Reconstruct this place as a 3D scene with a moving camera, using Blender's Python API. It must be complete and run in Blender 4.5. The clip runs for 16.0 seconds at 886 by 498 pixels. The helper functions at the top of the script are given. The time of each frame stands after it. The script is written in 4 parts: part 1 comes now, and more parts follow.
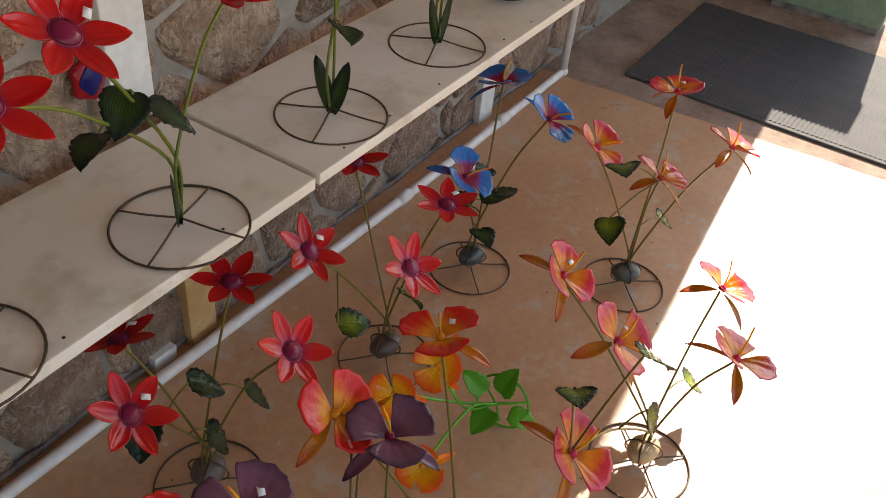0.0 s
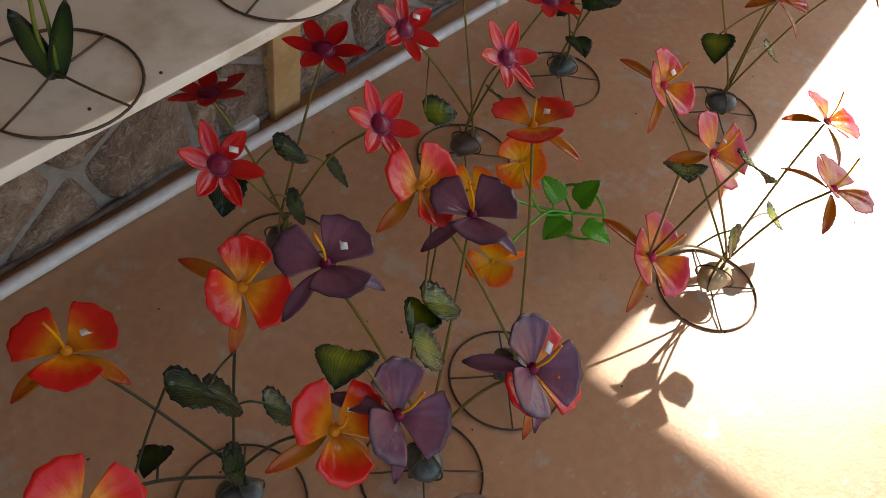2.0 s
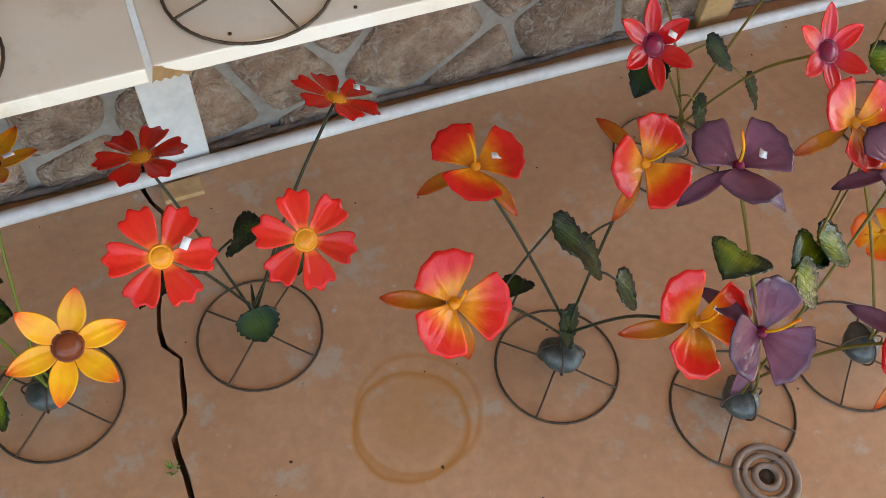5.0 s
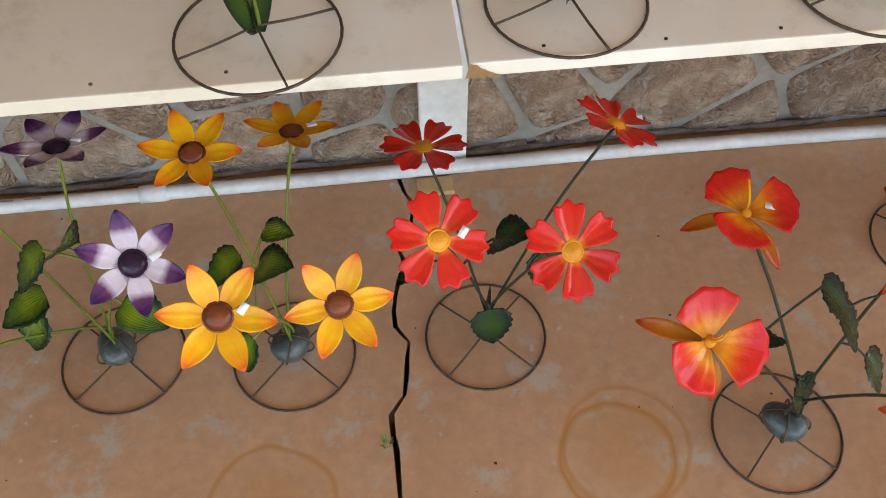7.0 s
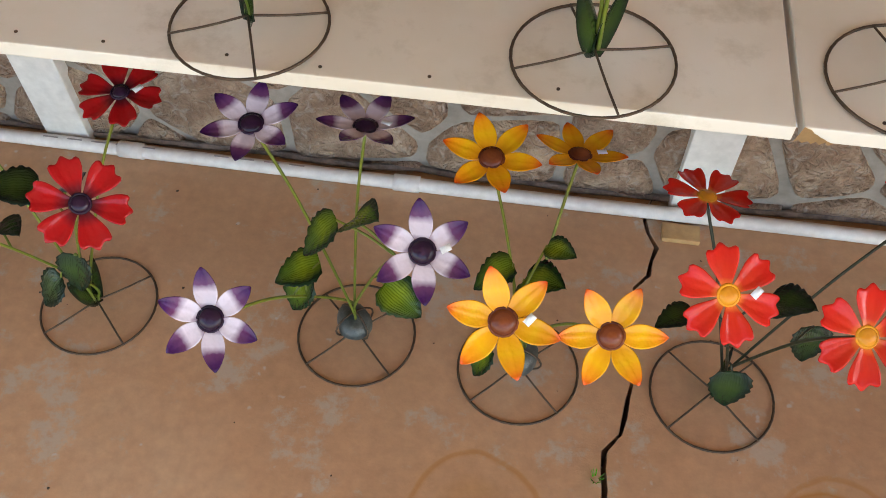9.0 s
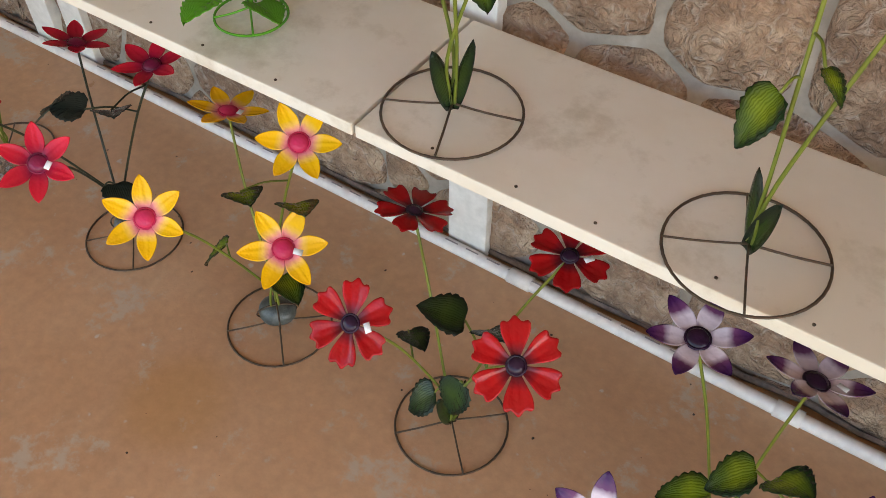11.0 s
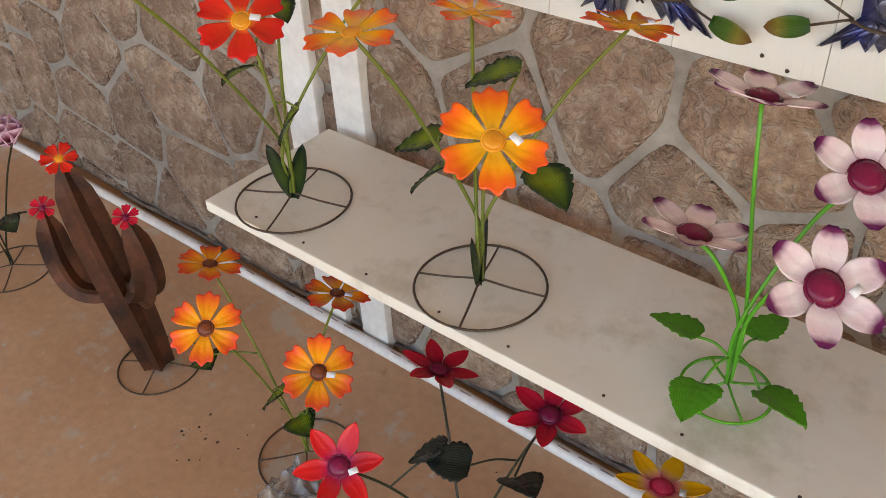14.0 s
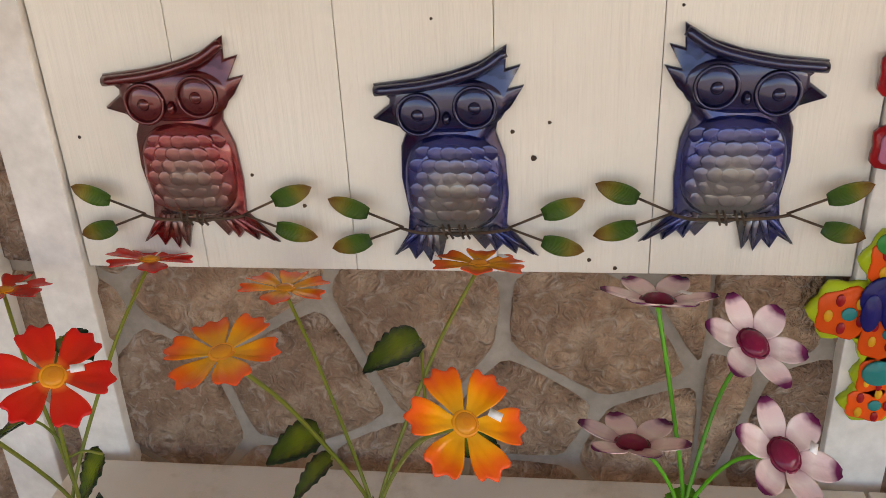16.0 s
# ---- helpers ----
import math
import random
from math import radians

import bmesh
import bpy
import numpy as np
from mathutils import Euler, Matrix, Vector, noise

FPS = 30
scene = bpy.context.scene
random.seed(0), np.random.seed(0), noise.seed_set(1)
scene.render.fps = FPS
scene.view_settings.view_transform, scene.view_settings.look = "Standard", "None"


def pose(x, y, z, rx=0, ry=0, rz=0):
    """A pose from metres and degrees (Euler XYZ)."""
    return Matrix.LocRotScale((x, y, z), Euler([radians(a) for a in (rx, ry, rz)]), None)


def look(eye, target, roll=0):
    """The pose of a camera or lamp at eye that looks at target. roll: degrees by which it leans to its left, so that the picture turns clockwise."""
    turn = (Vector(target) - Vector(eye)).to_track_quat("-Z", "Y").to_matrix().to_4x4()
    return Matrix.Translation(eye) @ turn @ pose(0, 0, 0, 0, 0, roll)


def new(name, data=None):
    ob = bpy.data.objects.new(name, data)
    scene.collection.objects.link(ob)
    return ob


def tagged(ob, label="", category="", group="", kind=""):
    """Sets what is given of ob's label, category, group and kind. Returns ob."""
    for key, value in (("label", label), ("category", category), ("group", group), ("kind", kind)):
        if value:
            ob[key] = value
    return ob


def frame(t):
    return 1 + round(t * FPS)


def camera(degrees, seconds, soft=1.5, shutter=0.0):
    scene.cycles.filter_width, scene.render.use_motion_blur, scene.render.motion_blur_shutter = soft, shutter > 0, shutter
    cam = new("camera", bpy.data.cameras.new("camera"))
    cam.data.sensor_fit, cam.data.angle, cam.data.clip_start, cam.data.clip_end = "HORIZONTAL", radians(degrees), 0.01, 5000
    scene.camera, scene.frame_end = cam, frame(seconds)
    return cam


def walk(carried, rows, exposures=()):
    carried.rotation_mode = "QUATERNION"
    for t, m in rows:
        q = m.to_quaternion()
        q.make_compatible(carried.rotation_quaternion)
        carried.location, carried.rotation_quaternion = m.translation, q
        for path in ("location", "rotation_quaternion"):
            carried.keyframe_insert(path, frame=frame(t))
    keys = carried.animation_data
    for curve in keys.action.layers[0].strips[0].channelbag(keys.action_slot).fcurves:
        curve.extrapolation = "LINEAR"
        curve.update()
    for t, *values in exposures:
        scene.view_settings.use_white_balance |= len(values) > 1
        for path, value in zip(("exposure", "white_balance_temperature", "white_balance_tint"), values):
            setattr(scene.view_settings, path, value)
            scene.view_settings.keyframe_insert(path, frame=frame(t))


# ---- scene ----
cam = camera(53.1, 16.0, 0.9)
PATH = [
    (0, (-0.012, 0.345, 1.403), (1.357, 1.091, 0.151), 6.6),
    (0.5, (0.009, 0.343, 1.382), (1.347, 0.931, 0.017), 8.2),
    (1, (0.007, 0.355, 1.364), (1.298, 0.951, -0.042), 8.9),
    (1.5, (-0.026, 0.349, 1.349), (1.176, 1.0, -0.111), 10.1),
    (2, (-0.06, 0.348, 1.327), (1.039, 1.03, -0.199), 11.2),
    (2.5, (-0.07, 0.336, 1.311), (0.902, 1.058, -0.281), 11.7),
    (3, (-0.082, 0.341, 1.307), (0.772, 1.091, -0.338), 10.7),
    (3.5, (-0.096, 0.343, 1.304), (0.657, 1.126, -0.375), 9.4),
    (4, (-0.125, 0.352, 1.301), (0.536, 1.2, -0.386), 8.3),
    (4.5, (-0.151, 0.354, 1.302), (0.412, 1.265, -0.387), 6.3),
    (4.7, (-0.162, 0.354, 1.302), (0.368, 1.286, -0.386), 5.9),
    (6.8, (-0.294, 0.344, 1.318), (-0.135, 1.45, -0.342), 0.6),
    (7, (-0.299, 0.341, 1.314), (-0.176, 1.46, -0.339), -0.2),
    (7.5, (-0.335, 0.34, 1.315), (-0.274, 1.475, -0.331), -0.2),
    (8, (-0.377, 0.337, 1.315), (-0.379, 1.486, -0.321), 0.1),
    (8.2, (-0.392, 0.336, 1.316), (-0.424, 1.489, -0.318), 0.1),
    (10.3, (-0.687, 0.34, 1.361), (-1.178, 1.465, -0.218), 0.0),
    (10.5, (-0.714, 0.359, 1.37), (-1.264, 1.481, -0.192), 0.2),
    (11, (-0.765, 0.379, 1.38), (-1.509, 1.483, -0.113), -0.1),
    (11.5, (-0.891, 0.36, 1.4), (-1.766, 1.459, -0.024), -1.2),
    (11.8, (-0.969, 0.344, 1.412), (-1.888, 1.462, 0.032), -3.0),
    (12, (-1.03, 0.307, 1.422), (-1.943, 1.475, 0.079), -3.0),
    (12.5, (-1.124, 0.315, 1.428), (-2.025, 1.559, 0.147), -2.6),
    (13, (-1.222, 0.387, 1.426), (-2.167, 1.636, 0.182), -0.7),
    (13.5, (-1.301, 0.422, 1.423), (-2.334, 1.614, 0.192), -0.3),
    (14, (-1.44, 0.385, 1.437), (-2.482, 1.583, 0.221), -3.0),
    (14.5, (-1.557, 0.307, 1.447), (-2.405, 1.698, 0.286), -5.0),
    (15, (-1.658, 0.355, 1.437), (-2.297, 1.899, 0.339), -3.8),
    (15.5, (-1.762, 0.403, 1.459), (-2.183, 2.058, 0.419), -3.5),
    (16, (-1.852, 0.35, 1.489), (-2.093, 2.125, 0.599), -2.8),
]
walk(cam, [(t, look(eye, target, roll)) for t, eye, target, roll in PATH], [(0.0, 1.45, 6900.0, 11.0), (0.5, 1.2, 6900.0, 11.0), (1.5, 1.1, 6900.0, 11.0), (2.5, 1.5, 7000.0, 11.0), (3.5, 1.95, 6800.0, 9.0), (4.5, 2.25, 6500.0, 6.0), (7.0, 2.45, 6650.0, 7.0), (10.5, 2.4, 7150.0, 10.0), (13.5, 2.3, 7000.0, 12.0), (15.0, 2.2, 7200.0, 15.0), (16.0, 1.85, 7250.0, 16.0)])

# ---- world and light ----
SUN_EL, SUN_AZ = math.atan(0.75), math.atan2(0.08, 1.0)     # the sun stands over +x
world = bpy.data.worlds.new("sky")
scene.world = world
world.use_nodes = True
wn = world.node_tree.nodes
sky = wn.new("ShaderNodeTexSky")
sky.sky_type, sky.sun_disc, sky.sun_elevation, sky.sun_rotation = "NISHITA", False, SUN_EL, math.pi / 2 - SUN_AZ
world.node_tree.links.new(sky.outputs[0], wn["Background"].inputs[0])
wn["Background"].inputs[1].default_value = 0.15
sun = new("sun", bpy.data.lights.new("sun", "SUN"))
sun.data.energy, sun.data.angle, sun.data.color = 4.5, radians(0.5), (1.0, 0.93, 0.83)
toward = Vector((math.cos(SUN_AZ) * math.cos(SUN_EL), math.sin(SUN_AZ) * math.cos(SUN_EL), math.sin(SUN_EL)))
sun.rotation_euler = toward.to_track_quat("Z", "Y").to_euler()


# ---- materials ----
def material(name, rough=0.5, metal=0.0):
    m = bpy.data.materials.new(name)
    m.use_nodes = True
    b = m.node_tree.nodes["Principled BSDF"]
    b.inputs["Roughness"].default_value, b.inputs["Metallic"].default_value = rough, metal
    return m, m.node_tree, b


def node(tree, kind, **values):
    n = tree.nodes.new(kind)
    for k, v in values.items():
        n.inputs[k].default_value = v
    return n


def ramp(tree, source, stops):
    r = tree.nodes.new("ShaderNodeValToRGB")
    el = r.color_ramp.elements
    while len(el) < len(stops):
        el.new(0.5)
    for e, (p, c) in zip(el, stops):
        e.position, e.color = p, (*c, 1)
    tree.links.new(source, r.inputs[0])
    return r.outputs[0]


def coords(tree, kind="Object"):
    return tree.nodes.new("ShaderNodeTexCoord").outputs[kind]


def noisy(tree, vector, scale, detail=6.0, rough=0.6):
    n = node(tree, "ShaderNodeTexNoise", Scale=scale, Detail=detail, Roughness=rough)
    tree.links.new(vector, n.inputs["Vector"])
    return n.outputs[0]


def mixed(tree, fac, a, b, blend="MIX"):
    n = tree.nodes.new("ShaderNodeMix")
    n.data_type, n.blend_type = "RGBA", blend
    for socket, v in ((n.inputs[0], fac), (n.inputs[6], a), (n.inputs[7], b)):
        if isinstance(v, (int, float)):
            socket.default_value = v
        elif isinstance(v, tuple):
            socket.default_value = (*v, 1)
        else:
            tree.links.new(v, socket)
    return n.outputs[2]


def bump(tree, bsdf, height, strength=0.3, distance=0.002):
    n = node(tree, "ShaderNodeBump", Strength=strength, Distance=distance)
    tree.links.new(height, n.inputs["Height"])
    tree.links.new(n.outputs[0], bsdf.inputs["Normal"])


def speckled(name, c1, c2, scale, rough=0.7, metal=0.0, relief=0.3, fine=8.0, spread=(0.35, 0.65)):
    """Two colours in two scales of noise, with relief."""
    m, t, b = material(name, rough, metal)
    v = coords(t)
    big = ramp(t, noisy(t, v, scale), [(spread[0], c1), (spread[1], c2)])
    small = ramp(t, noisy(t, v, scale * fine), [(0.3, (0.91, 0.91, 0.91)), (0.7, (1.06, 1.06, 1.06))])
    t.links.new(mixed(t, 1.0, big, small, "MULTIPLY"), b.inputs["Base Color"])
    bump(t, b, noisy(t, v, scale * fine), relief)
    return m


def enamel(name, stops, rough=0.22, veins=0.0, edge=None):
    """Airbrushed enamel on sheet metal: colours along the piece, slightly uneven."""
    m, t, b = material(name, rough)
    uv = coords(t, "UV")
    sep = t.nodes.new("ShaderNodeSeparateXYZ")
    t.links.new(uv, sep.inputs[0])
    wob = node(t, "ShaderNodeMath")
    wob.operation = "MULTIPLY_ADD"
    wob.inputs[1].default_value = 0.28
    t.links.new(noisy(t, coords(t), 35.0, 3.0), wob.inputs[0])
    t.links.new(sep.outputs[0], wob.inputs[2])
    shift = node(t, "ShaderNodeMath")
    shift.operation = "SUBTRACT"
    shift.inputs[1].default_value = 0.14
    t.links.new(wob.outputs[0], shift.inputs[0])
    col = ramp(t, shift.outputs[0], stops)
    if edge:
        side = node(t, "ShaderNodeMath")
        side.operation = "MULTIPLY_ADD"
        side.inputs[1].default_value = 0.25
        t.links.new(noisy(t, coords(t), 55.0, 3.0), side.inputs[0])
        t.links.new(sep.outputs[1], side.inputs[2])
        col = mixed(t, ramp(t, side.outputs[0], [(0.12, (1, 1, 1)), (0.42, (0.1, 0.1, 0.1)), (0.62, (0, 0, 0)), (0.8, (0.1, 0.1, 0.1)), (1.0, (1, 1, 1))]), col, edge)
    info = t.nodes.new("ShaderNodeObjectInfo")
    tone = ramp(t, info.outputs["Random"], [(0.0, (0.85, 0.85, 0.85)), (1.0, (1.1, 1.1, 1.1))])
    t.links.new(mixed(t, 1.0, col, tone, "MULTIPLY"), b.inputs["Base Color"])
    b.inputs["Coat Weight"].default_value = 0.28
    b.inputs["Coat Roughness"].default_value = 0.03
    b.inputs["Specular IOR Level"].default_value = 0.1
    wave = node(t, "ShaderNodeTexWave", Scale=5.0, Distortion=3.0, Detail=2.0)
    wave.bands_direction = "Y"
    t.links.new(uv, wave.inputs["Vector"])
    both = node(t, "ShaderNodeMath")
    both.operation = "MULTIPLY_ADD"
    both.inputs[1].default_value = veins
    t.links.new(wave.outputs["Fac"], both.inputs[0])
    t.links.new(noisy(t, coords(t), 60.0, 2.0), both.inputs[2])
    bump(t, b, both.outputs[0], 0.5, 0.004)
    return m


RED, DARK, ORANGE, YELLOW = (0.62, 0.015, 0.015), (0.035, 0.004, 0.006), (0.85, 0.17, 0.008), (0.85, 0.42, 0.01)
PAINT = {
    "red": enamel("red_enamel", [(0.0, (0.25, 0.01, 0.03)), (0.25, (0.42, 0.006, 0.008)), (1.0, (0.55, 0.01, 0.008))]),
    "pink_red": enamel("pink_red_enamel", [(0.0, (0.3, 0.01, 0.08)), (0.3, (0.52, 0.012, 0.02)), (0.6, (0.55, 0.01, 0.01)), (1.0, (0.6, 0.012, 0.012))]),
    "coral": enamel("coral_enamel", [(0.0, (0.8, 0.2, 0.03)), (0.25, (0.6, 0.03, 0.01)), (1.0, (0.6, 0.013, 0.009))]),
    "crimson": enamel("crimson_enamel", [(0.0, DARK), (0.25, (0.18, 0.006, 0.012)), (0.45, (0.4, 0.006, 0.008)), (1.0, (0.36, 0.006, 0.008))]),
    "cherry": enamel("cherry_enamel", [(0.0, (0.12, 0.003, 0.03)), (0.35, (0.45, 0.01, 0.03)), (1.0, (0.6, 0.012, 0.03))]),
    "gold": enamel("gold_enamel", [(0.0, (0.8, 0.3, 0.01)), (0.5, YELLOW), (0.8, (0.85, 0.3, 0.01)), (1.0, (0.75, 0.1, 0.01))]),
    "yellow": enamel("yellow_enamel", [(0.0, (0.55, 0.01, 0.08)), (0.18, (0.75, 0.25, 0.25)), (0.33, (0.85, 0.5, 0.1)), (0.5, (0.85, 0.48, 0.01)), (1.0, (0.85, 0.43, 0.008))]),
    "violet": enamel("violet_enamel", [(0.0, (0.12, 0.03, 0.1)), (0.18, (0.62, 0.53, 0.58)), (0.45, (0.64, 0.54, 0.6)), (0.66, (0.13, 0.04, 0.11)), (0.85, (0.06, 0.012, 0.08)), (1.0, (0.04, 0.008, 0.06))]),
    "blush": enamel("blush_enamel", [(0.0, (0.16, 0.02, 0.07)), (0.15, (0.6, 0.42, 0.45)), (0.4, (0.82, 0.7, 0.68)), (0.75, (0.78, 0.58, 0.6)), (0.9, (0.16, 0.02, 0.09)), (1.0, (0.1, 0.01, 0.06))]),
    "flame": enamel("flame_enamel", [(0.0, (0.7, 0.15, 0.01)), (0.3, (0.85, 0.33, 0.01)), (0.65, (0.85, 0.2, 0.01)), (1.0, (0.7, 0.03, 0.02))]),
    "tangerine": enamel("tangerine_enamel", [(0.0, (0.75, 0.4, 0.02)), (0.45, (0.88, 0.34, 0.008)), (0.75, (0.85, 0.16, 0.008)), (1.0, (0.85, 0.09, 0.02))]),
    "hibiscus": enamel("hibiscus_enamel", [(0.0, (0.45, 0.12, 0.01)), (0.3, (0.72, 0.25, 0.01)), (0.5, (0.66, 0.09, 0.008)), (0.7, (0.62, 0.018, 0.01)), (1.0, (0.58, 0.012, 0.01))], veins=0.03),
    "magenta": enamel("magenta_orange_enamel", [(0.0, (0.32, 0.03, 0.03)), (0.3, (0.64, 0.2, 0.008)), (0.55, (0.62, 0.12, 0.01)), (0.75, (0.52, 0.02, 0.03)), (1.0, (0.52, 0.035, 0.07))], veins=0.03),
    "purple": enamel("dusty_purple_enamel", [(0.0, (0.07, 0.015, 0.04)), (0.4, (0.17, 0.06, 0.095)), (0.8, (0.13, 0.05, 0.085)), (1.0, (0.05, 0.02, 0.04))], veins=0.03),
    "blue": enamel("blue_red_enamel", [(0.0, (0.3, 0.01, 0.03)), (0.35, (0.25, 0.015, 0.06)), (0.6, (0.02, 0.12, 0.42)), (1.0, (0.015, 0.14, 0.4))], veins=0.03),
    "rose": enamel("rose_enamel", [(0.0, (0.4, 0.03, 0.08)), (0.5, (0.65, 0.25, 0.35)), (1.0, (0.75, 0.5, 0.58))]),
    "bract": enamel("olive_bract_enamel", [(0.0, (0.35, 0.13, 0.008)), (0.5, (0.42, 0.14, 0.008)), (1.0, (0.35, 0.03, 0.008))]),
    "leaf": enamel("leaf_green_enamel", [(0.0, (0.08, 0.13, 0.006)), (0.35, (0.17, 0.22, 0.008)), (0.7, (0.07, 0.12, 0.008)), (1.0, (0.006, 0.022, 0.006))], veins=0.3, edge=(0.008, 0.026, 0.007)),
    "dark_leaf": enamel("dark_leaf_enamel", [(0.0, (0.012, 0.03, 0.008)), (0.45, (0.03, 0.055, 0.008)), (1.0, (0.006, 0.016, 0.007))], veins=0.3, edge=(0.007, 0.016, 0.008)),
    "black_leaf": enamel("black_leaf_enamel", [(0.0, (0.012, 0.018, 0.014)), (1.0, (0.02, 0.026, 0.022))], 0.12, veins=0.18),
    "bright_leaf": enamel("bright_leaf_enamel", [(0.0, (0.07, 0.3, 0.012)), (1.0, (0.09, 0.35, 0.015))], veins=0.3),
    "owl_leaf": enamel("owl_leaf_enamel", [(0.0, (0.03, 0.08, 0.012)), (0.4, (0.06, 0.12, 0.012)), (0.7, (0.2, 0.16, 0.02)), (1.0, (0.16, 0.06, 0.015))], veins=0.6),
}
EYE = {
    "wine": enamel("wine_glassy_enamel", [(0.0, (0.12, 0.008, 0.03)), (1.0, (0.22, 0.012, 0.05))], 0.08),
    "amber": enamel("amber_enamel", [(0.0, (0.8, 0.35, 0.02)), (1.0, (0.7, 0.25, 0.02))], 0.12),
    "brown": enamel("brown_glassy_enamel", [(0.0, (0.1, 0.02, 0.012)), (1.0, (0.2, 0.05, 0.015))], 0.08),
    "black": enamel("black_glassy_enamel", [(0.0, (0.015, 0.006, 0.015)), (1.0, (0.03, 0.01, 0.03))], 0.08),
    "pink": enamel("pink_glassy_enamel", [(0.0, (0.5, 0.02, 0.06)), (1.0, (0.55, 0.03, 0.1))], 0.08),
}
WIRE = speckled("rusty_wire", (0.07, 0.045, 0.03), (0.12, 0.08, 0.05), 40, 0.55, 0.6)
STEM = {"olive": enamel("olive_stem_paint", [(0.0, (0.1, 0.13, 0.02)), (1.0, (0.2, 0.22, 0.03))], 0.35),
        "dark": enamel("dark_stem_paint", [(0.0, (0.02, 0.025, 0.015)), (1.0, (0.04, 0.04, 0.02))], 0.35),
        "bronze": enamel("bronze_stem_paint", [(0.0, (0.08, 0.06, 0.02)), (1.0, (0.22, 0.17, 0.03))], 0.35),
        "green": enamel("bright_green_stem_paint", [(0.0, (0.07, 0.28, 0.02)), (1.0, (0.1, 0.35, 0.02))], 0.25)}
STONE = {"grey": speckled("dark_river_stone", (0.035, 0.04, 0.037), (0.1, 0.11, 0.1), 60, 0.35),
         "tan": speckled("tan_river_stone", (0.38, 0.26, 0.12), (0.55, 0.42, 0.24), 50, 0.6),
         "brown": speckled("brown_river_stone", (0.07, 0.04, 0.03), (0.12, 0.08, 0.06), 50, 0.4)}
RUST = speckled("rusted_sheet_steel", (0.025, 0.01, 0.006), (0.11, 0.034, 0.012), 14, 0.55, 0.5)
PVC = speckled("white_pvc", (0.62, 0.56, 0.52), (0.75, 0.7, 0.66), 6, 0.4, relief=0.05)
INK = speckled("faded_print", (0.25, 0.2, 0.2), (0.35, 0.3, 0.3), 50)
PAINTED = speckled("chalky_white_paint", (0.62, 0.58, 0.53), (0.74, 0.71, 0.67), 5, 0.6, relief=0.12)
RAWWOOD = speckled("raw_pine", (0.42, 0.24, 0.09), (0.55, 0.34, 0.15), 9, 0.7)
GREYBROWN = speckled("grey_brown_mottle", (0.13, 0.11, 0.095), (0.3, 0.25, 0.21), 25, 0.9, relief=0.8)
MORTAR = speckled("grey_mortar", (0.23, 0.19, 0.155), (0.34, 0.29, 0.245), 9, 0.8, relief=0.25)
UNSEENROOF = speckled("unseen_roof_paint", (0.55, 0.52, 0.48), (0.66, 0.63, 0.6), 3, 0.8)
RUBBER = speckled("grey_ribbed_rubber", (0.05, 0.047, 0.046), (0.08, 0.075, 0.072), 12, 0.8)
GREENPAINT = speckled("sage_green_paint", (0.2, 0.28, 0.18), (0.27, 0.35, 0.24), 8, 0.5)
LABEL = speckled("white_paper_label", (0.75, 0.75, 0.75), (0.8, 0.8, 0.8), 40, 0.5)
HOLE = speckled("screw_hole_rust", (0.03, 0.018, 0.012), (0.08, 0.045, 0.02), 90, 0.8)
BARK = speckled("weathered_log", (0.06, 0.04, 0.03), (0.14, 0.1, 0.07), 20, 0.9, relief=0.9)
FILM = speckled("crumpled_clear_film", (0.7, 0.7, 0.7), (0.8, 0.8, 0.8), 40, 0.08)
FILM.node_tree.nodes["Principled BSDF"].inputs["Transmission Weight"].default_value = 0.9


def stone_face():
    m, t, b = material("cast_stone_face", 0.75)
    v = coords(t)
    info = t.nodes.new("ShaderNodeObjectInfo")
    base = ramp(t, noisy(t, v, 14.0, 8.0, 0.65), [(0.32, (0.2, 0.12, 0.08)), (0.5, (0.36, 0.235, 0.16)), (0.64, (0.52, 0.39, 0.29))])
    tone = ramp(t, info.outputs["Random"], [(0.0, (0.78, 0.74, 0.72)), (0.5, (1.0, 0.97, 0.94)), (1.0, (1.12, 1.08, 1.02))])
    worm = node(t, "ShaderNodeTexNoise", Scale=40.0, Detail=3.0, Roughness=0.55, Distortion=1.6)
    t.links.new(v, worm.inputs["Vector"])
    # lit ridges painted in: colour lightens where the relief stands high
    lit_relief = ramp(t, worm.outputs[0], [(0.53, (0, 0, 0)), (0.66, (0.5, 0.5, 0.5))])
    t.links.new(mixed(t, lit_relief, mixed(t, 1.0, base, tone, "MULTIPLY"), (0.55, 0.46, 0.39)), b.inputs["Base Color"])
    both = node(t, "ShaderNodeMath")
    both.operation = "MULTIPLY_ADD"
    both.inputs[1].default_value = 0.35
    t.links.new(noisy(t, v, 90.0, 5.0), both.inputs[0])
    t.links.new(worm.outputs[0], both.inputs[2])
    bump(t, b, both.outputs[0], 1.0, 0.035)
    return m


def board_paint():
    m, t, b = material("worn_cream_board_paint", 0.42)
    v = coords(t)
    base = ramp(t, noisy(t, v, 3.0), [(0.35, (0.69, 0.61, 0.49)), (0.7, (0.78, 0.73, 0.64))])
    dirt = ramp(t, noisy(t, v, 6.5, 8.0, 0.7), [(0.52, (0, 0, 0)), (0.66, (0.5, 0.5, 0.5))])
    t.links.new(mixed(t, dirt, base, (0.42, 0.34, 0.22)), b.inputs["Base Color"])
    bump(t, b, noisy(t, v, 40.0), 0.15)
    return m


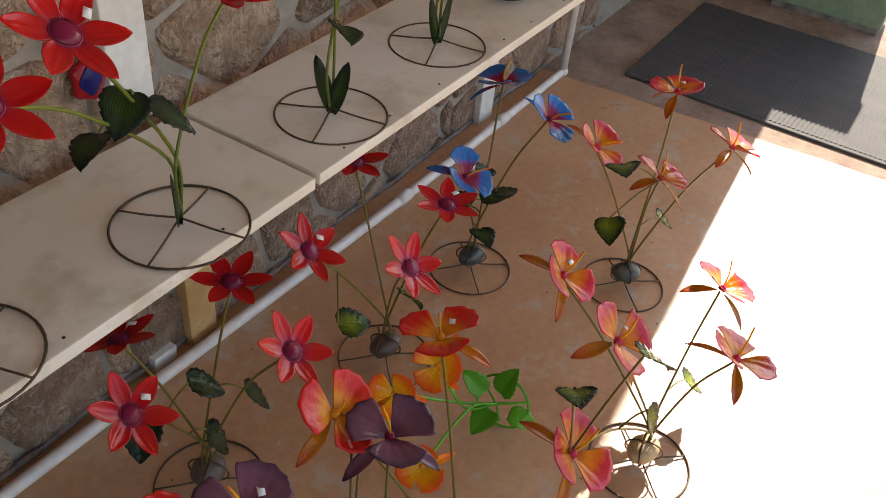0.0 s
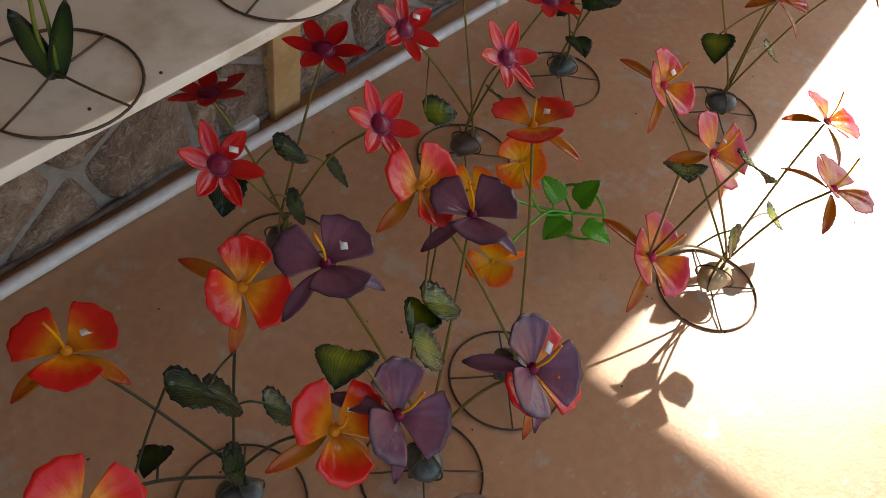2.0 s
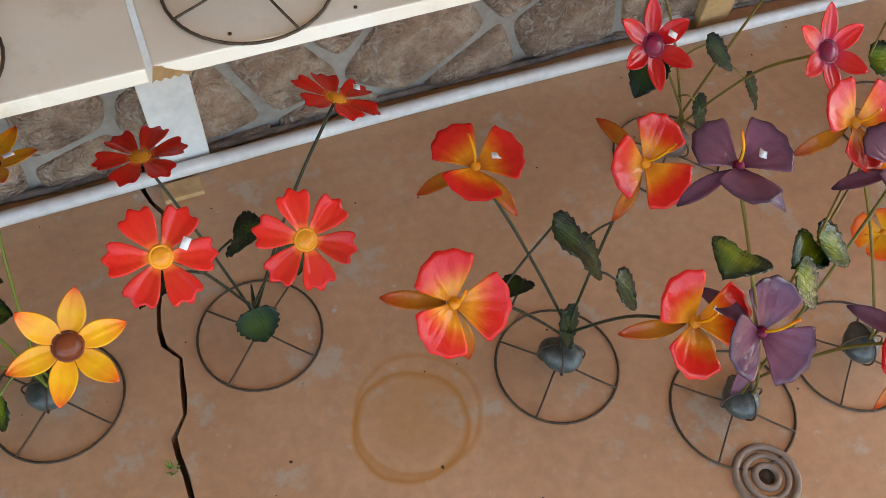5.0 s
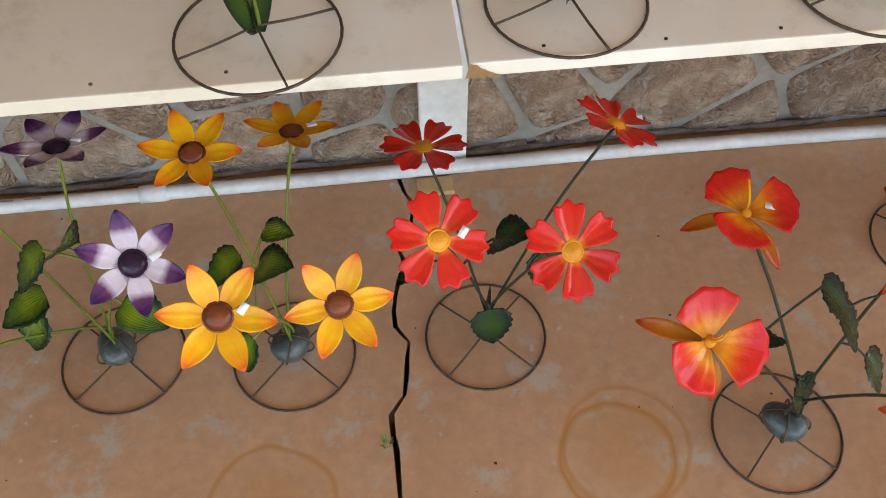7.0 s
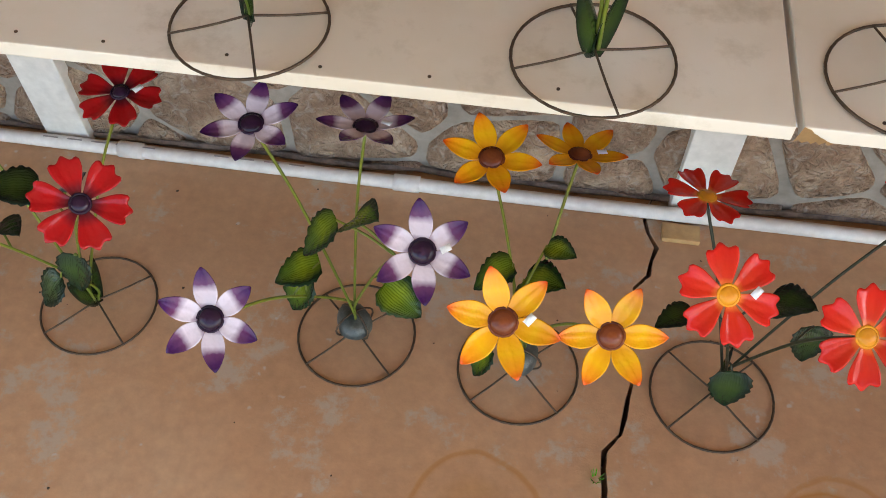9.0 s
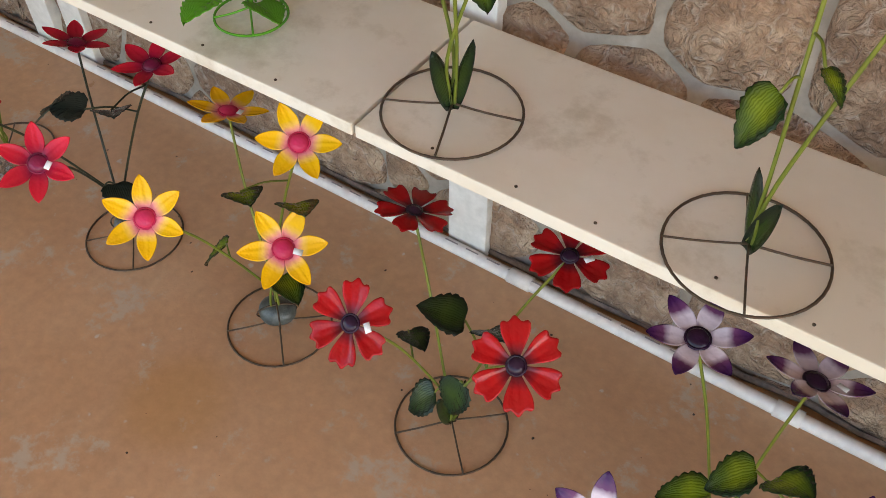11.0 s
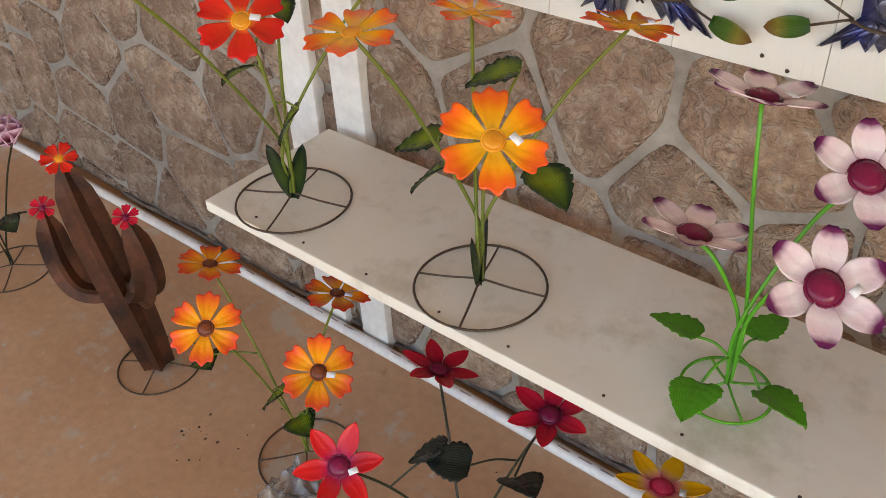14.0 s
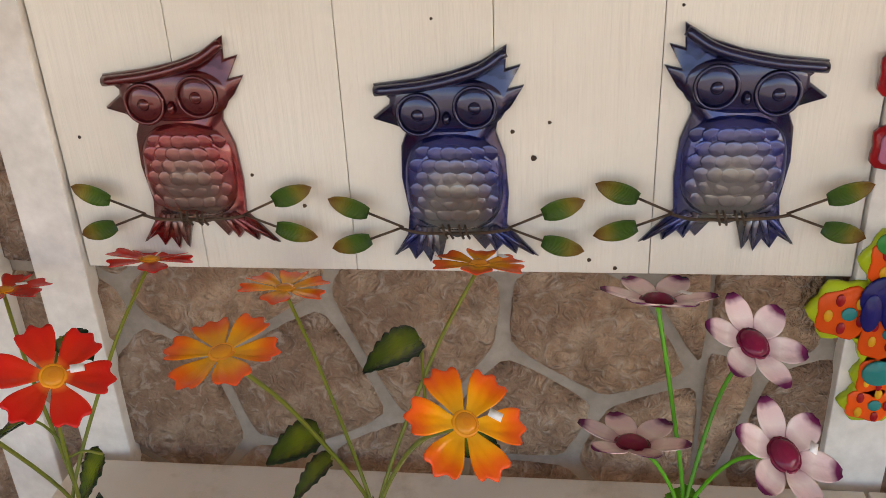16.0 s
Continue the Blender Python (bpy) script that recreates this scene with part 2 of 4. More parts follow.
def siding_paint():
    m, t, b = material("white_wood_grain_siding", 0.45)
    v = coords(t)
    mp = node(t, "ShaderNodeMapping", Scale=(60.0, 60.0, 3.5))
    t.links.new(v, mp.inputs[0])
    grain = noisy(t, mp.outputs[0], 1.0, 4.0)
    t.links.new(ramp(t, noisy(t, v, 4.0), [(0.3, (0.66, 0.61, 0.53)), (0.7, (0.75, 0.71, 0.64))]), b.inputs["Base Color"])
    bump(t, b, grain, 0.7, 0.004)
    return m


def concrete():
    m, t, b = material("tan_sealed_concrete", 0.5)
    v = coords(t)
    base = ramp(t, noisy(t, v, 2.2, 8.0), [(0.3, (0.44, 0.235, 0.12)), (0.55, (0.52, 0.295, 0.16)), (0.75, (0.56, 0.36, 0.215))])
    fine = ramp(t, noisy(t, v, 45.0, 5.0), [(0.3, (0.88, 0.88, 0.88)), (0.7, (1.08, 1.08, 1.08))])
    col = mixed(t, 1.0, base, fine, "MULTIPLY")
    worn = ramp(t, noisy(t, v, 7.0, 9.0, 0.75), [(0.55, (0, 0, 0)), (0.61, (0.7, 0.7, 0.7))])
    col = mixed(t, worn, col, (0.46, 0.38, 0.29))
    specks = ramp(t, noisy(t, v, 30.0, 2.0), [(0.7, (0, 0, 0)), (0.76, (0.7, 0.7, 0.7))])
    col = mixed(t, specks, col, (0.52, 0.48, 0.43))
    wob = t.nodes.new("ShaderNodeVectorMath")
    n = node(t, "ShaderNodeTexNoise", Scale=9.0)
    t.links.new(v, n.inputs["Vector"])
    sc = t.nodes.new("ShaderNodeVectorMath")
    sc.operation = "SCALE"
    sc.inputs["Scale"].default_value = 0.02
    t.links.new(n.outputs["Color"], sc.inputs[0])
    t.links.new(v, wob.inputs[0])
    t.links.new(sc.outputs[0], wob.inputs[1])
    # rust rings left by plant stands, and blurred rust patches
    for x, y, r, w in ((0.034, 0.825, 0.09, 0.006), (0.05, 0.84, 0.1, 0.003), (-0.5, 0.8, 0.1, 0.004)):
        d = t.nodes.new("ShaderNodeVectorMath")
        d.operation = "DISTANCE"
        d.inputs[1].default_value = (x, y, 0.0)
        t.links.new(wob.outputs[0], d.inputs[0])
        ring = ramp(t, d.outputs["Value"], [(r - 2 * w, (0, 0, 0)), (r, (0.9, 0.9, 0.9)), (r + w, (0, 0, 0))])
        col = mixed(t, ring, col, (0.42, 0.17, 0.025))
    for x, y, r in ((-1.64, 0.83, 0.12), (-0.5, 0.8, 0.07), (0.05, 0.84, 0.09)):
        d = t.nodes.new("ShaderNodeVectorMath")
        d.operation = "DISTANCE"
        d.inputs[1].default_value = (x, y, 0.0)
        t.links.new(wob.outputs[0], d.inputs[0])
        patch = ramp(t, d.outputs["Value"], [(0.0, (0.4, 0.4, 0.4)), (r * 0.6, (0.3, 0.3, 0.3)), (r, (0, 0, 0))])
        col = mixed(t, patch, col, (0.42, 0.19, 0.04))
    t.links.new(col, b.inputs["Base Color"])
    t.links.new(ramp(t, noisy(t, v, 5.0), [(0.3, (0.27, 0.27, 0.27)), (0.7, (0.45, 0.45, 0.45))]), b.inputs["Roughness"])
    bump(t, b, noisy(t, v, 120.0, 6.0), 0.3, 0.0015)
    return m


FACE, BOARD, SIDING, CONCRETE = stone_face(), board_paint(), siding_paint(), concrete()
ROUGHCONC = speckled("rough_stained_concrete", (0.2, 0.13, 0.09), (0.36, 0.26, 0.19), 6, 0.85, relief=0.8)
GROUND = speckled("dry_gravel_ground", (0.3, 0.25, 0.19), (0.42, 0.36, 0.29), 3, 0.95)


# ---- mesh tools ----
def mesh_of(name, bm, mat, smooth=True):
    me = bpy.data.meshes.new(name)
    bmesh.ops.recalc_face_normals(bm, faces=bm.faces)
    bm.to_mesh(me)
    bm.free()
    for m in mat if isinstance(mat, (list, tuple)) else [mat]:
        me.materials.append(m)
    if smooth:
        for p in me.polygons:
            p.use_smooth = True
    return me


def part(name, bm, mat, parent, label="", at=None, smooth=True):
    """One mesh object under a thing or under a part."""
    me = bm if isinstance(bm, bpy.types.Mesh) else mesh_of(name, bm, mat, smooth)
    ob = new(name, me)
    ob.parent = parent
    if at is not None:
        ob.matrix_basis = at
    return tagged(ob, label)


def box_bm(x0, x1, y0, y1, z0, z1, bevel=0.0):
    bm = bmesh.new()
    bmesh.ops.create_cube(bm, size=1.0, matrix=Matrix.Translation(((x0 + x1) / 2, (y0 + y1) / 2, (z0 + z1) / 2)) @ Matrix.Diagonal((x1 - x0, y1 - y0, z1 - z0, 1)))
    if bevel:
        bmesh.ops.bevel(bm, geom=bm.edges[:], offset=bevel, segments=2, affect="EDGES", profile=0.6)
    return bm


def structure(name, bm, mat, smooth=False):
    return tagged(new(name, mesh_of(name, bm, mat, smooth)), kind="structure")


def smooth_line(points, steps=6):
    """A Catmull-Rom line through the points."""
    pts = [Vector(p) for p in points]
    pts = [2 * pts[0] - pts[1]] + pts + [2 * pts[-1] - pts[-2]]
    out = []
    for i in range(1, len(pts) - 2):
        a, b, c, d = pts[i - 1:i + 3]
        for k in range(steps):
            u = k / steps
            out.append(0.5 * (2 * b + (c - a) * u + (2 * a - 5 * b + 4 * c - d) * u * u + (3 * b - a - 3 * c + d) * u ** 3))
    out.append(pts[-2])
    return out


def tube_bm(line, radius, sides=6, closed=False, bm=None, taper=1.0):
    bm = bm or bmesh.new()
    uv = bm.loops.layers.uv.verify()
    n, rings = len(line), []
    side = None
    for i, p in enumerate(line):
        a = line[i - 1] if i or closed else line[0]
        b = line[(i + 1) % n] if i < n - 1 or closed else line[-1]
        d = (Vector(b) - Vector(a)).normalized()
        side = (side - d * side.dot(d)).normalized() if side else d.orthogonal().normalized()
        up = d.cross(side)
        r = radius * (1 + (taper - 1) * i / max(1, n - 1))
        rings.append([bm.verts.new(Vector(p) + r * (math.cos(k * math.tau / sides) * side + math.sin(k * math.tau / sides) * up)) for k in range(sides)])
    for i in range(n if closed else n - 1):
        j = (i + 1) % n
        for k in range(sides):
            f = bm.faces.new((rings[i][k], rings[i][(k + 1) % sides], rings[j][(k + 1) % sides], rings[j][k]))
            for l, u in zip(f.loops, (i / n, i / n, (i + 1) / n, (i + 1) / n)):
                l[uv].uv = (u, k / sides)
    if not closed:
        bm.faces.new(rings[0][::-1])
        bm.faces.new(rings[-1])
    return bm


def blade_bm(length, width, lift=0.0, curl=0.0, crease=0.15, start=0.008, nu=8, nv=6, bm=None):
    """A sheet-metal petal or leaf along +x: width(u) is its outline, lift and curl its bend, crease its fold."""
    bm = bm or bmesh.new()
    uv = bm.loops.layers.uv.verify()
    grid = []
    for i in range(nu + 1):
        u = i / nu
        row = []
        for j in range(nv + 1):
            v = 2 * j / nv - 1
            w = width(u, v)
            y = v * w
            z = lift * u * length + curl * u * u * length + crease * (abs(v) ** 1.5) * w
            if width in (notch, fan):
                z += 0.0006 * math.cos(v * (13.0 + 2.0 * u if width is fan else 9.5)) * math.sin(math.pi * min(1.0, u * 0.9)) ** 2
            elif width in (point, oval):
                z += 0.0013 * math.exp(-(v * 5.0) ** 2) * math.sin(math.pi * u)
            elif width is heart:
                z += 0.0012 * math.cos(u * 34.0 - abs(v) * 9.0) * min(1.0, abs(v) * 4.0) - 0.0016 * math.exp(-(v * 6.0) ** 2)
            row.append(bm.verts.new((start + u * length + edge_cut(width, u, v) * length, y, z)))
        grid.append(row)
    for i in range(nu):
        for j in range(nv):
            f = bm.faces.new((grid[i][j], grid[i + 1][j], grid[i + 1][j + 1], grid[i][j + 1]))
            for l, (a, c) in zip(f.loops, ((i, j), (i + 1, j), (i + 1, j + 1), (i, j + 1))):
                l[uv].uv = (a / nu, c / nv)
    bmesh.ops.remove_doubles(bm, verts=bm.verts, dist=0.0002)
    bmesh.ops.solidify(bm, geom=bm.faces[:], thickness=0.0008)
    return bm


def edge_cut(width, u, v):
    """How the end of a blade is cut back towards its sides."""
    if width in (notch, fan):
        ruffle = 0.06 * math.cos(v * 7.0) if width is notch else 0.02 * math.cos(v * 11.0)
        return u ** 3 * (ruffle - (0.18 if width is notch else 0.3) * v * v)
    return 0.0


def point(u, v):
    return 0.0145 * (math.sin(math.pi * min(1.0, u * 0.97 + 0.03) ** 0.85) ** 0.75) + 0.0008


def oval(u, v):
    return 0.0185 * (math.sin(math.pi * min(1.0, u * 0.93 + 0.04)) ** 0.6)


def notch(u, v):
    return 0.005 + 0.0145 * math.sin(min(1.0, u * 1.2) * math.pi / 2) ** 1.3


def fan(u, v):
    return 0.004 + 0.036 * math.sin(min(1.0, u * 1.12) * math.pi / 2) ** 1.2


def narrow(u, v):
    return 0.011 * math.sin(math.pi * min(1.0, u * 0.94 + 0.05) ** 1.3) ** 0.7


def heart(u, v):
    tooth = 1 + 0.06 * math.cos(u * 40) * (abs(v) > 0.9)
    return 0.031 * math.sin(math.pi * min(1.0, u * 0.95 + 0.05) ** 0.62) ** 0.75 * tooth


def upright(u, v):
    return 0.014 * math.sin(math.pi * min(1.0, u * 0.9 + 0.1) ** 0.9) ** 0.6


MESHES = {}


def cached(key, make):
    if key not in MESHES:
        MESHES[key] = make()
    return MESHES[key]


def dome_bm(r, h, seg=14, rings=4):
    bm = bmesh.new()
    uv = bm.loops.layers.uv.verify()
    prev = None
    for i in range(rings + 1):
        a = i / rings * math.pi / 2
        cur = [bm.verts.new((r * math.cos(a) * math.cos(k * math.tau / seg), r * math.cos(a) * math.sin(k * math.tau / seg), h * math.sin(a))) for k in range(seg)] if i < rings else [bm.verts.new((0, 0, h))]
        if prev:
            for k in range(seg):
                q = (prev[k], prev[(k + 1) % seg], cur[(k + 1) % seg], cur[k]) if len(cur) > 1 else (prev[k], prev[(k + 1) % seg], cur[0])
                f = bm.faces.new(q)
                for l in f.loops:
                    l[uv].uv = (i / rings, k / seg)
        else:
            bm.faces.new(cur[::-1])
        prev = cur
    return bm


def facing(p, normal, spin=0.0):
    q = Vector(normal).normalized().to_track_quat("Z", "Y")
    return Matrix.Translation(p) @ q.to_matrix().to_4x4() @ Matrix.Rotation(radians(spin), 4, "Z")


def clocked(p, normal, turn):
    """Faces along normal with its first petal turned from the wall's direction (+y)."""
    z = Vector(normal).normalized()
    x = (Vector((0, 1, 0)) - z * z.y).normalized()
    m = Matrix((x, z.cross(x), z)).transposed().to_4x4()
    return Matrix.Translation(p) @ m @ Matrix.Rotation(radians(turn), 4, "Z")


def lean_of(m, k, n, pitch=0.0, offset=0.0):
    return Matrix.Rotation(math.tau * k / n + offset, 4, "Z") @ Matrix.Rotation(-radians(pitch), 4, "Y")


def flower(parent, kind, colour, eye, p, normal, spin, size=1.0):
    """A flower head with its own petals. p is in the plant's own space."""
    at = facing(p, normal, spin) @ Matrix.Diagonal((size, size, size, 1))
    if kind == "hibiscus":
        at = clocked(p, normal, spin) @ Matrix.Diagonal((size, size, size, 1))
    if kind == "hibiscus":
        core = part("flower", cached(("core", eye), lambda: mesh_of("flower", dome_bm(0.008, 0.01), EYE[eye])), None, parent, at=at)
        for k in range(3):
            part("petal", cached(("fan", colour), lambda: mesh_of("petal", blade_bm(0.064, fan, 0.0, -0.12, 0.22, 0.002, 10, 18), PAINT[colour])), None, core, at=lean_of(0, k, 3, (20, 26, 24)[k]) @ Matrix.Rotation(radians((4, -7, 6)[k]), 4, "X"))
        for k in range(2):
            part("petal", cached(("narrow", colour), lambda: mesh_of("petal", blade_bm(0.072, narrow, -0.1, -0.25, 0.3), PAINT["bract" if colour in ("hibiscus", "magenta") else colour])), None, core, at=lean_of(0, k, 3, -4, 1.05) @ Matrix.Translation((0, 0, -0.003)))
        part("stamen", cached("stamen", lambda: mesh_of("stamen", tube_bm(smooth_line([(0, 0, 0), (0.006, 0, 0.03), (0.02, 0, 0.058)]), 0.0018), PAINT["gold"])), None, core, "yellow rod stamen")
        return core
    if kind == "rose":
        core = part("flower", cached(("core", eye), lambda: mesh_of("flower", dome_bm(0.008, 0.01), EYE[eye])), None, parent, at=at)
        for ring, pitch in ((0, 30), (1, 60)):
            for k in range(5):
                part("petal", cached(("rosefan", colour), lambda: mesh_of("petal", blade_bm(0.05, fan, 0.1, 0.3, 0.3, 0.003), PAINT[colour])), None, core, at=lean_of(0, k, 5, pitch, ring * 0.6))
        return core
    r, shape, n, length = {"daisy": (0.0165, point, 6, 0.056), "cosmos": (0.0125, notch, 6, 0.052), "anemone": (0.02, oval, 6, 0.052)}[kind]
    core = part("flower", cached(("dome", kind, eye), lambda: mesh_of("flower", dome_bm(r, r * 0.55), EYE[eye])), None, parent, at=at)
    part("rim", cached(("rim", kind, eye), lambda: mesh_of("rim", tube_bm([Vector((r * math.cos(a * math.tau / 16), r * math.sin(a * math.tau / 16), 0.001)) for a in range(16)], 0.0022, 5, True), EYE[eye])), None, core)
    for k in range(n):
        part("petal", cached((kind, colour), lambda: mesh_of("petal", blade_bm(length, shape, 0.08, 0.16 if kind != "cosmos" else -0.05, 0.25, r * 0.7, 10, 14), PAINT[colour])), None, core, at=lean_of(0, k, n, random.uniform(-3, 4), 0.0))
    return core


def stand(plant, r, mat, turn=45.0, spokes=4):
    ring = [Vector((r * math.cos(k * math.tau / 40), r * math.sin(k * math.tau / 40), 0.0025)) for k in range(40)]
    part("base_ring", cached(("ring", r, mat.name), lambda: mesh_of("base_ring", tube_bm(ring, 0.0021, 6, True), mat)), None, plant, "thin rusty wire ring")
    for k in range(spokes):
        part("spoke", cached(("spoke", r, mat.name), lambda: mesh_of("spoke", tube_bm(smooth_line([(0, 0, 0.016), (r * 0.5, 0, 0.008), (r, 0, 0.004)], 3), 0.0017), mat)), None, plant, at=Matrix.Rotation(radians(turn + 360 / spokes * k), 4, "Z"))


def pebble(plant, kind, z, s=1.0):
    bm = bmesh.new()
    bmesh.ops.create_icosphere(bm, subdivisions=3, radius=1.0)
    for v in bm.verts:
        n = noise.noise(v.co * 1.3 + Vector((hash(kind) % 7, z * 10, 0)))
        v.co *= 1 + 0.12 * n
        v.co = Vector((v.co.x * 0.036 * s, v.co.y * 0.03 * s, v.co.z * 0.024 * s))
    st = part("stone", bm, STONE[kind], plant, f"smooth {kind} river stone", pose(0, 0, z, 10, 8, random.uniform(0, 180)))
    for k in range(2):
        loop = [Vector((0.0375 * s * math.cos(a * math.tau / 20) , 0, 0.026 * s * math.sin(a * math.tau / 20))) for a in range(20)]
        part("wire_strap", tube_bm(loop, 0.0017, 5, True), WIRE, st, at=Matrix.Rotation(math.pi / 2 * k + 0.4, 4, "Z"))


def leaf(plant, p, direction, mat="leaf", size=1.0, roll=0.0, name="leaf"):
    d = Vector(direction).normalized()
    x = d
    y = Vector((0, 0, 1)).cross(x)
    y = y.normalized() if y.length > 0.05 else Vector((0, 1, 0))
    m = Matrix((x, y, x.cross(y))).transposed().to_4x4()
    at = Matrix.Translation(p) @ m @ Matrix.Rotation(radians(roll), 4, "X") @ Matrix.Diagonal((size, size, size, 1))
    part(name, cached(("leaf", mat), lambda: mesh_of("leaf", blade_bm(0.07, heart, 0.1, -0.22, 0.14, 0.0, 18, 10), PAINT[mat])), None, plant, at=at)


def label_on(plant, p, normal):
    part("price_label", box_bm(-0.007, 0.007, -0.0045, 0.0045, 0, 0.0008), LABEL, plant, "small white price label", facing(p, normal, random.uniform(-60, 60)))


F, M, U, L, S = (0.1, -0.6, 0.8), (0.0, -0.12, 1.0), (0.05, 0.22, 1.0), (0.4, -0.42, 0.8), (0.3, -0.25, 0.9)


def plant(label, base, heads, kind, colour, eye, stone=None, stem="olive", leaves="leaf", leaf_at=(), z0=0.0, ring=0.1, turn=45.0, size=1.0, base_leaves=0, group="metal flower stands", hub=None, ringmat=None):
    """A metal flower on a wire stand: heads are (x, y, z, normal[, colour]) in the world."""
    bx, by = base
    p = tagged(new("metal_flower"), label, "garden ornament", group)
    p.location = (bx, by, z0)
    stand(p, ring, ringmat or WIRE, turn)
    foot = Vector((0, 0, 0.018))
    if stone:
        pebble(p, stone, 0.043)
        foot = Vector((0, 0, 0.05))
    split = foot + Vector((0, 0, 0.05 if z0 == 0 else 0.1))
    stems = []
    for i, hd in enumerate(heads):
        q = Vector(hd[:3]) - Vector((bx, by, z0))
        nrm = Vector(hd[3])
        back = q - nrm.normalized() * 0.004
        mid = split.lerp(back, 0.55) + Vector((0, 0, 0.035)) - nrm.normalized() * 0.012
        a = i * 2.4
        off = Vector((math.cos(a), math.sin(a), 0)) * 0.004
        low = back.z < split.z + 0.02
        line = smooth_line([foot + off, split + off * 1.5, mid, back] if not low else [foot + off, mid, back])
        stems.append(line)
        part("stem", tube_bm(line, 0.0024 if z0 == 0 else 0.0027), STEM[stem], p)
        col = hd[4] if len(hd) > 4 else colour
        turned = hd[5] if len(hd) > 5 else random.uniform(0, 360)
        flower(p, kind, col, eye, q, nrm, random.uniform(0, 60) if kind != "hibiscus" else turned, size)
        if i in (0, 3):
            label_on(p, q + Vector((0.03, 0.0, 0.012)), nrm)
    if leaf_at:
        for lx, ly, lz, d, s in leaf_at:
            q = Vector((lx, ly, lz)) - Vector((bx, by, z0))
            near = min((pt for ln in stems for pt in ln), key=lambda pt: (pt - q).length)
            part("leaf_stalk", tube_bm(smooth_line([near, near.lerp(q, 0.5) + Vector((0, 0, 0.008)), q], 4), 0.0018), STEM[stem], p)
            leaf(p, q, d, leaves, s, random.uniform(-20, 20))
    else:
        for i, line in enumerate(stems):
            for f, s in ((0.45, 1.0), (0.62, 0.85)) if i % 2 == 0 else ((0.5, 0.95),):
                at = line[int(f * (len(line) - 1))]
                a = i * 1.9 + f * 9
                out = Vector((math.cos(a), math.sin(a) * 0.7 - 0.35, 0.0)).normalized()
                q = at + out * 0.028 + Vector((0, 0, 0.006))
                part("leaf_stalk", tube_bm([at, at.lerp(q, 0.5) + Vector((0, 0, 0.004)), q], 0.0018), STEM[stem], p)
                leaf(p, q, out + Vector((0, 0, 0.1)), leaves, s, random.uniform(-25, 25))
    for k in range(base_leaves):
        a = 2.3 + k * math.tau / max(2, base_leaves) + bx * 3
        d = Vector((math.cos(a) * 0.3, math.sin(a) * 0.3, 1.0)).normalized()
        side = d.cross(Vector((math.cos(a + 1.2), math.sin(a + 1.2), 0))).normalized()
        m = Matrix((d, side, d.cross(side))).transposed().to_4x4()
        part("base_leaf", cached("upright", lambda: mesh_of("base_leaf", blade_bm(0.11, upright, 0.0, 0.15, 0.5, 0.0, 10, 6), PAINT["dark_leaf"])), None, p, "long folded leaf round the stems", Matrix.Translation(foot * 0.3) @ m)
    return p


# ---- structure ----
YW = 1.455
# concrete slabs, parted by a jagged crack
def jag(x0, y0, x1, y1, n, amp, seed):
    rnd = random.Random(seed)
    return [(x0 + (x1 - x0) * k / n + (rnd.uniform(-amp, amp) if 0 < k < n else 0), y0 + (y1 - y0) * k / n) for k in range(n + 1)]


def slab_bm(outline, z1, depth=0.12):
    bm = bmesh.new()
    f = bm.faces.new([bm.verts.new((x, y, z1)) for x, y in outline])
    r = bmesh.ops.extrude_face_region(bm, geom=[f])
    for v in r["geom"]:
        if isinstance(v, bmesh.types.BMVert):
            v.co.z -= depth
    bmesh.ops.recalc_face_normals(bm, faces=bm.faces)
    return bm


crack = jag(-0.235, YW + 0.1, -0.32, 0.86, 22, 0.018, 4) + jag(-0.32, 0.86, -0.42, -1.6, 30, 0.016, 5)[1:]
wide = random.Random(6)
crack_r = [(x + wide.uniform(0.004, 0.011), y) for x, y in crack]
edge2 = jag(2.565, YW + 0.1, 2.80, -1.6, 24, 0.006, 7)
structure("floor_1", slab_bm([(-6.0, -1.6)] + [(x, y) for x, y in crack[::-1]] + [(-6.0, YW + 0.1)], 0.0), CONCRETE)
structure("floor_2", slab_bm(crack_r[::-1] + edge2, 0.0), CONCRETE)
edge3 = [(x + 0.006, y) for x, y in edge2]
edge4 = jag(2.70, YW + 0.1, 2.93, -1.6, 20, 0.004, 8)
structure("floor_3", slab_bm(edge3[::-1] + edge4, -0.004), ROUGHCONC)
structure("floor_4", slab_bm([(x + 0.004, y) for x, y in edge4][::-1] + [(6.0, YW + 0.1), (6.0, -1.6)], -0.008), ROUGHCONC)
bm = bmesh.new()
bmesh.ops.create_grid(bm, x_segments=1, y_segments=1, size=400, matrix=Matrix.Translation((0, 0, -0.1)))
structure("ground", bm, GROUND)

# wall behind the bench; the end walls and roof are unseen, added to block light
wall = structure("wall_north", box_bm(-6.0, 4.0, YW, YW + 0.2, -0.05, 2.35), MORTAR)
# added sun blocker: its south end sets the sun patch's limit in y
structure("wall_east", box_bm(4.0, 4.15, 0.82, YW + 0.2, -0.05, 2.35), PAINTED)
structure("wall_west", box_bm(-6.15, -6.0, -1.6, YW + 0.2, -0.05, 2.35), PAINTED)
# added overhead blocker: its east edge sets where the sun patch stops in x
structure("ceiling", box_bm(-6.15, 4.0, -1.6, YW + 0.2, 2.35, 2.5), UNSEENROOF)
# thin uneven grey-brown strip where the wall meets the floor
bm = bmesh.new()
rnd = random.Random(11)
pts = [(-3.6 + 6.2 * k / 60, YW - 0.006 - rnd.uniform(0, 0.01), 0.006 + rnd.uniform(0, 0.01)) for k in range(61)]
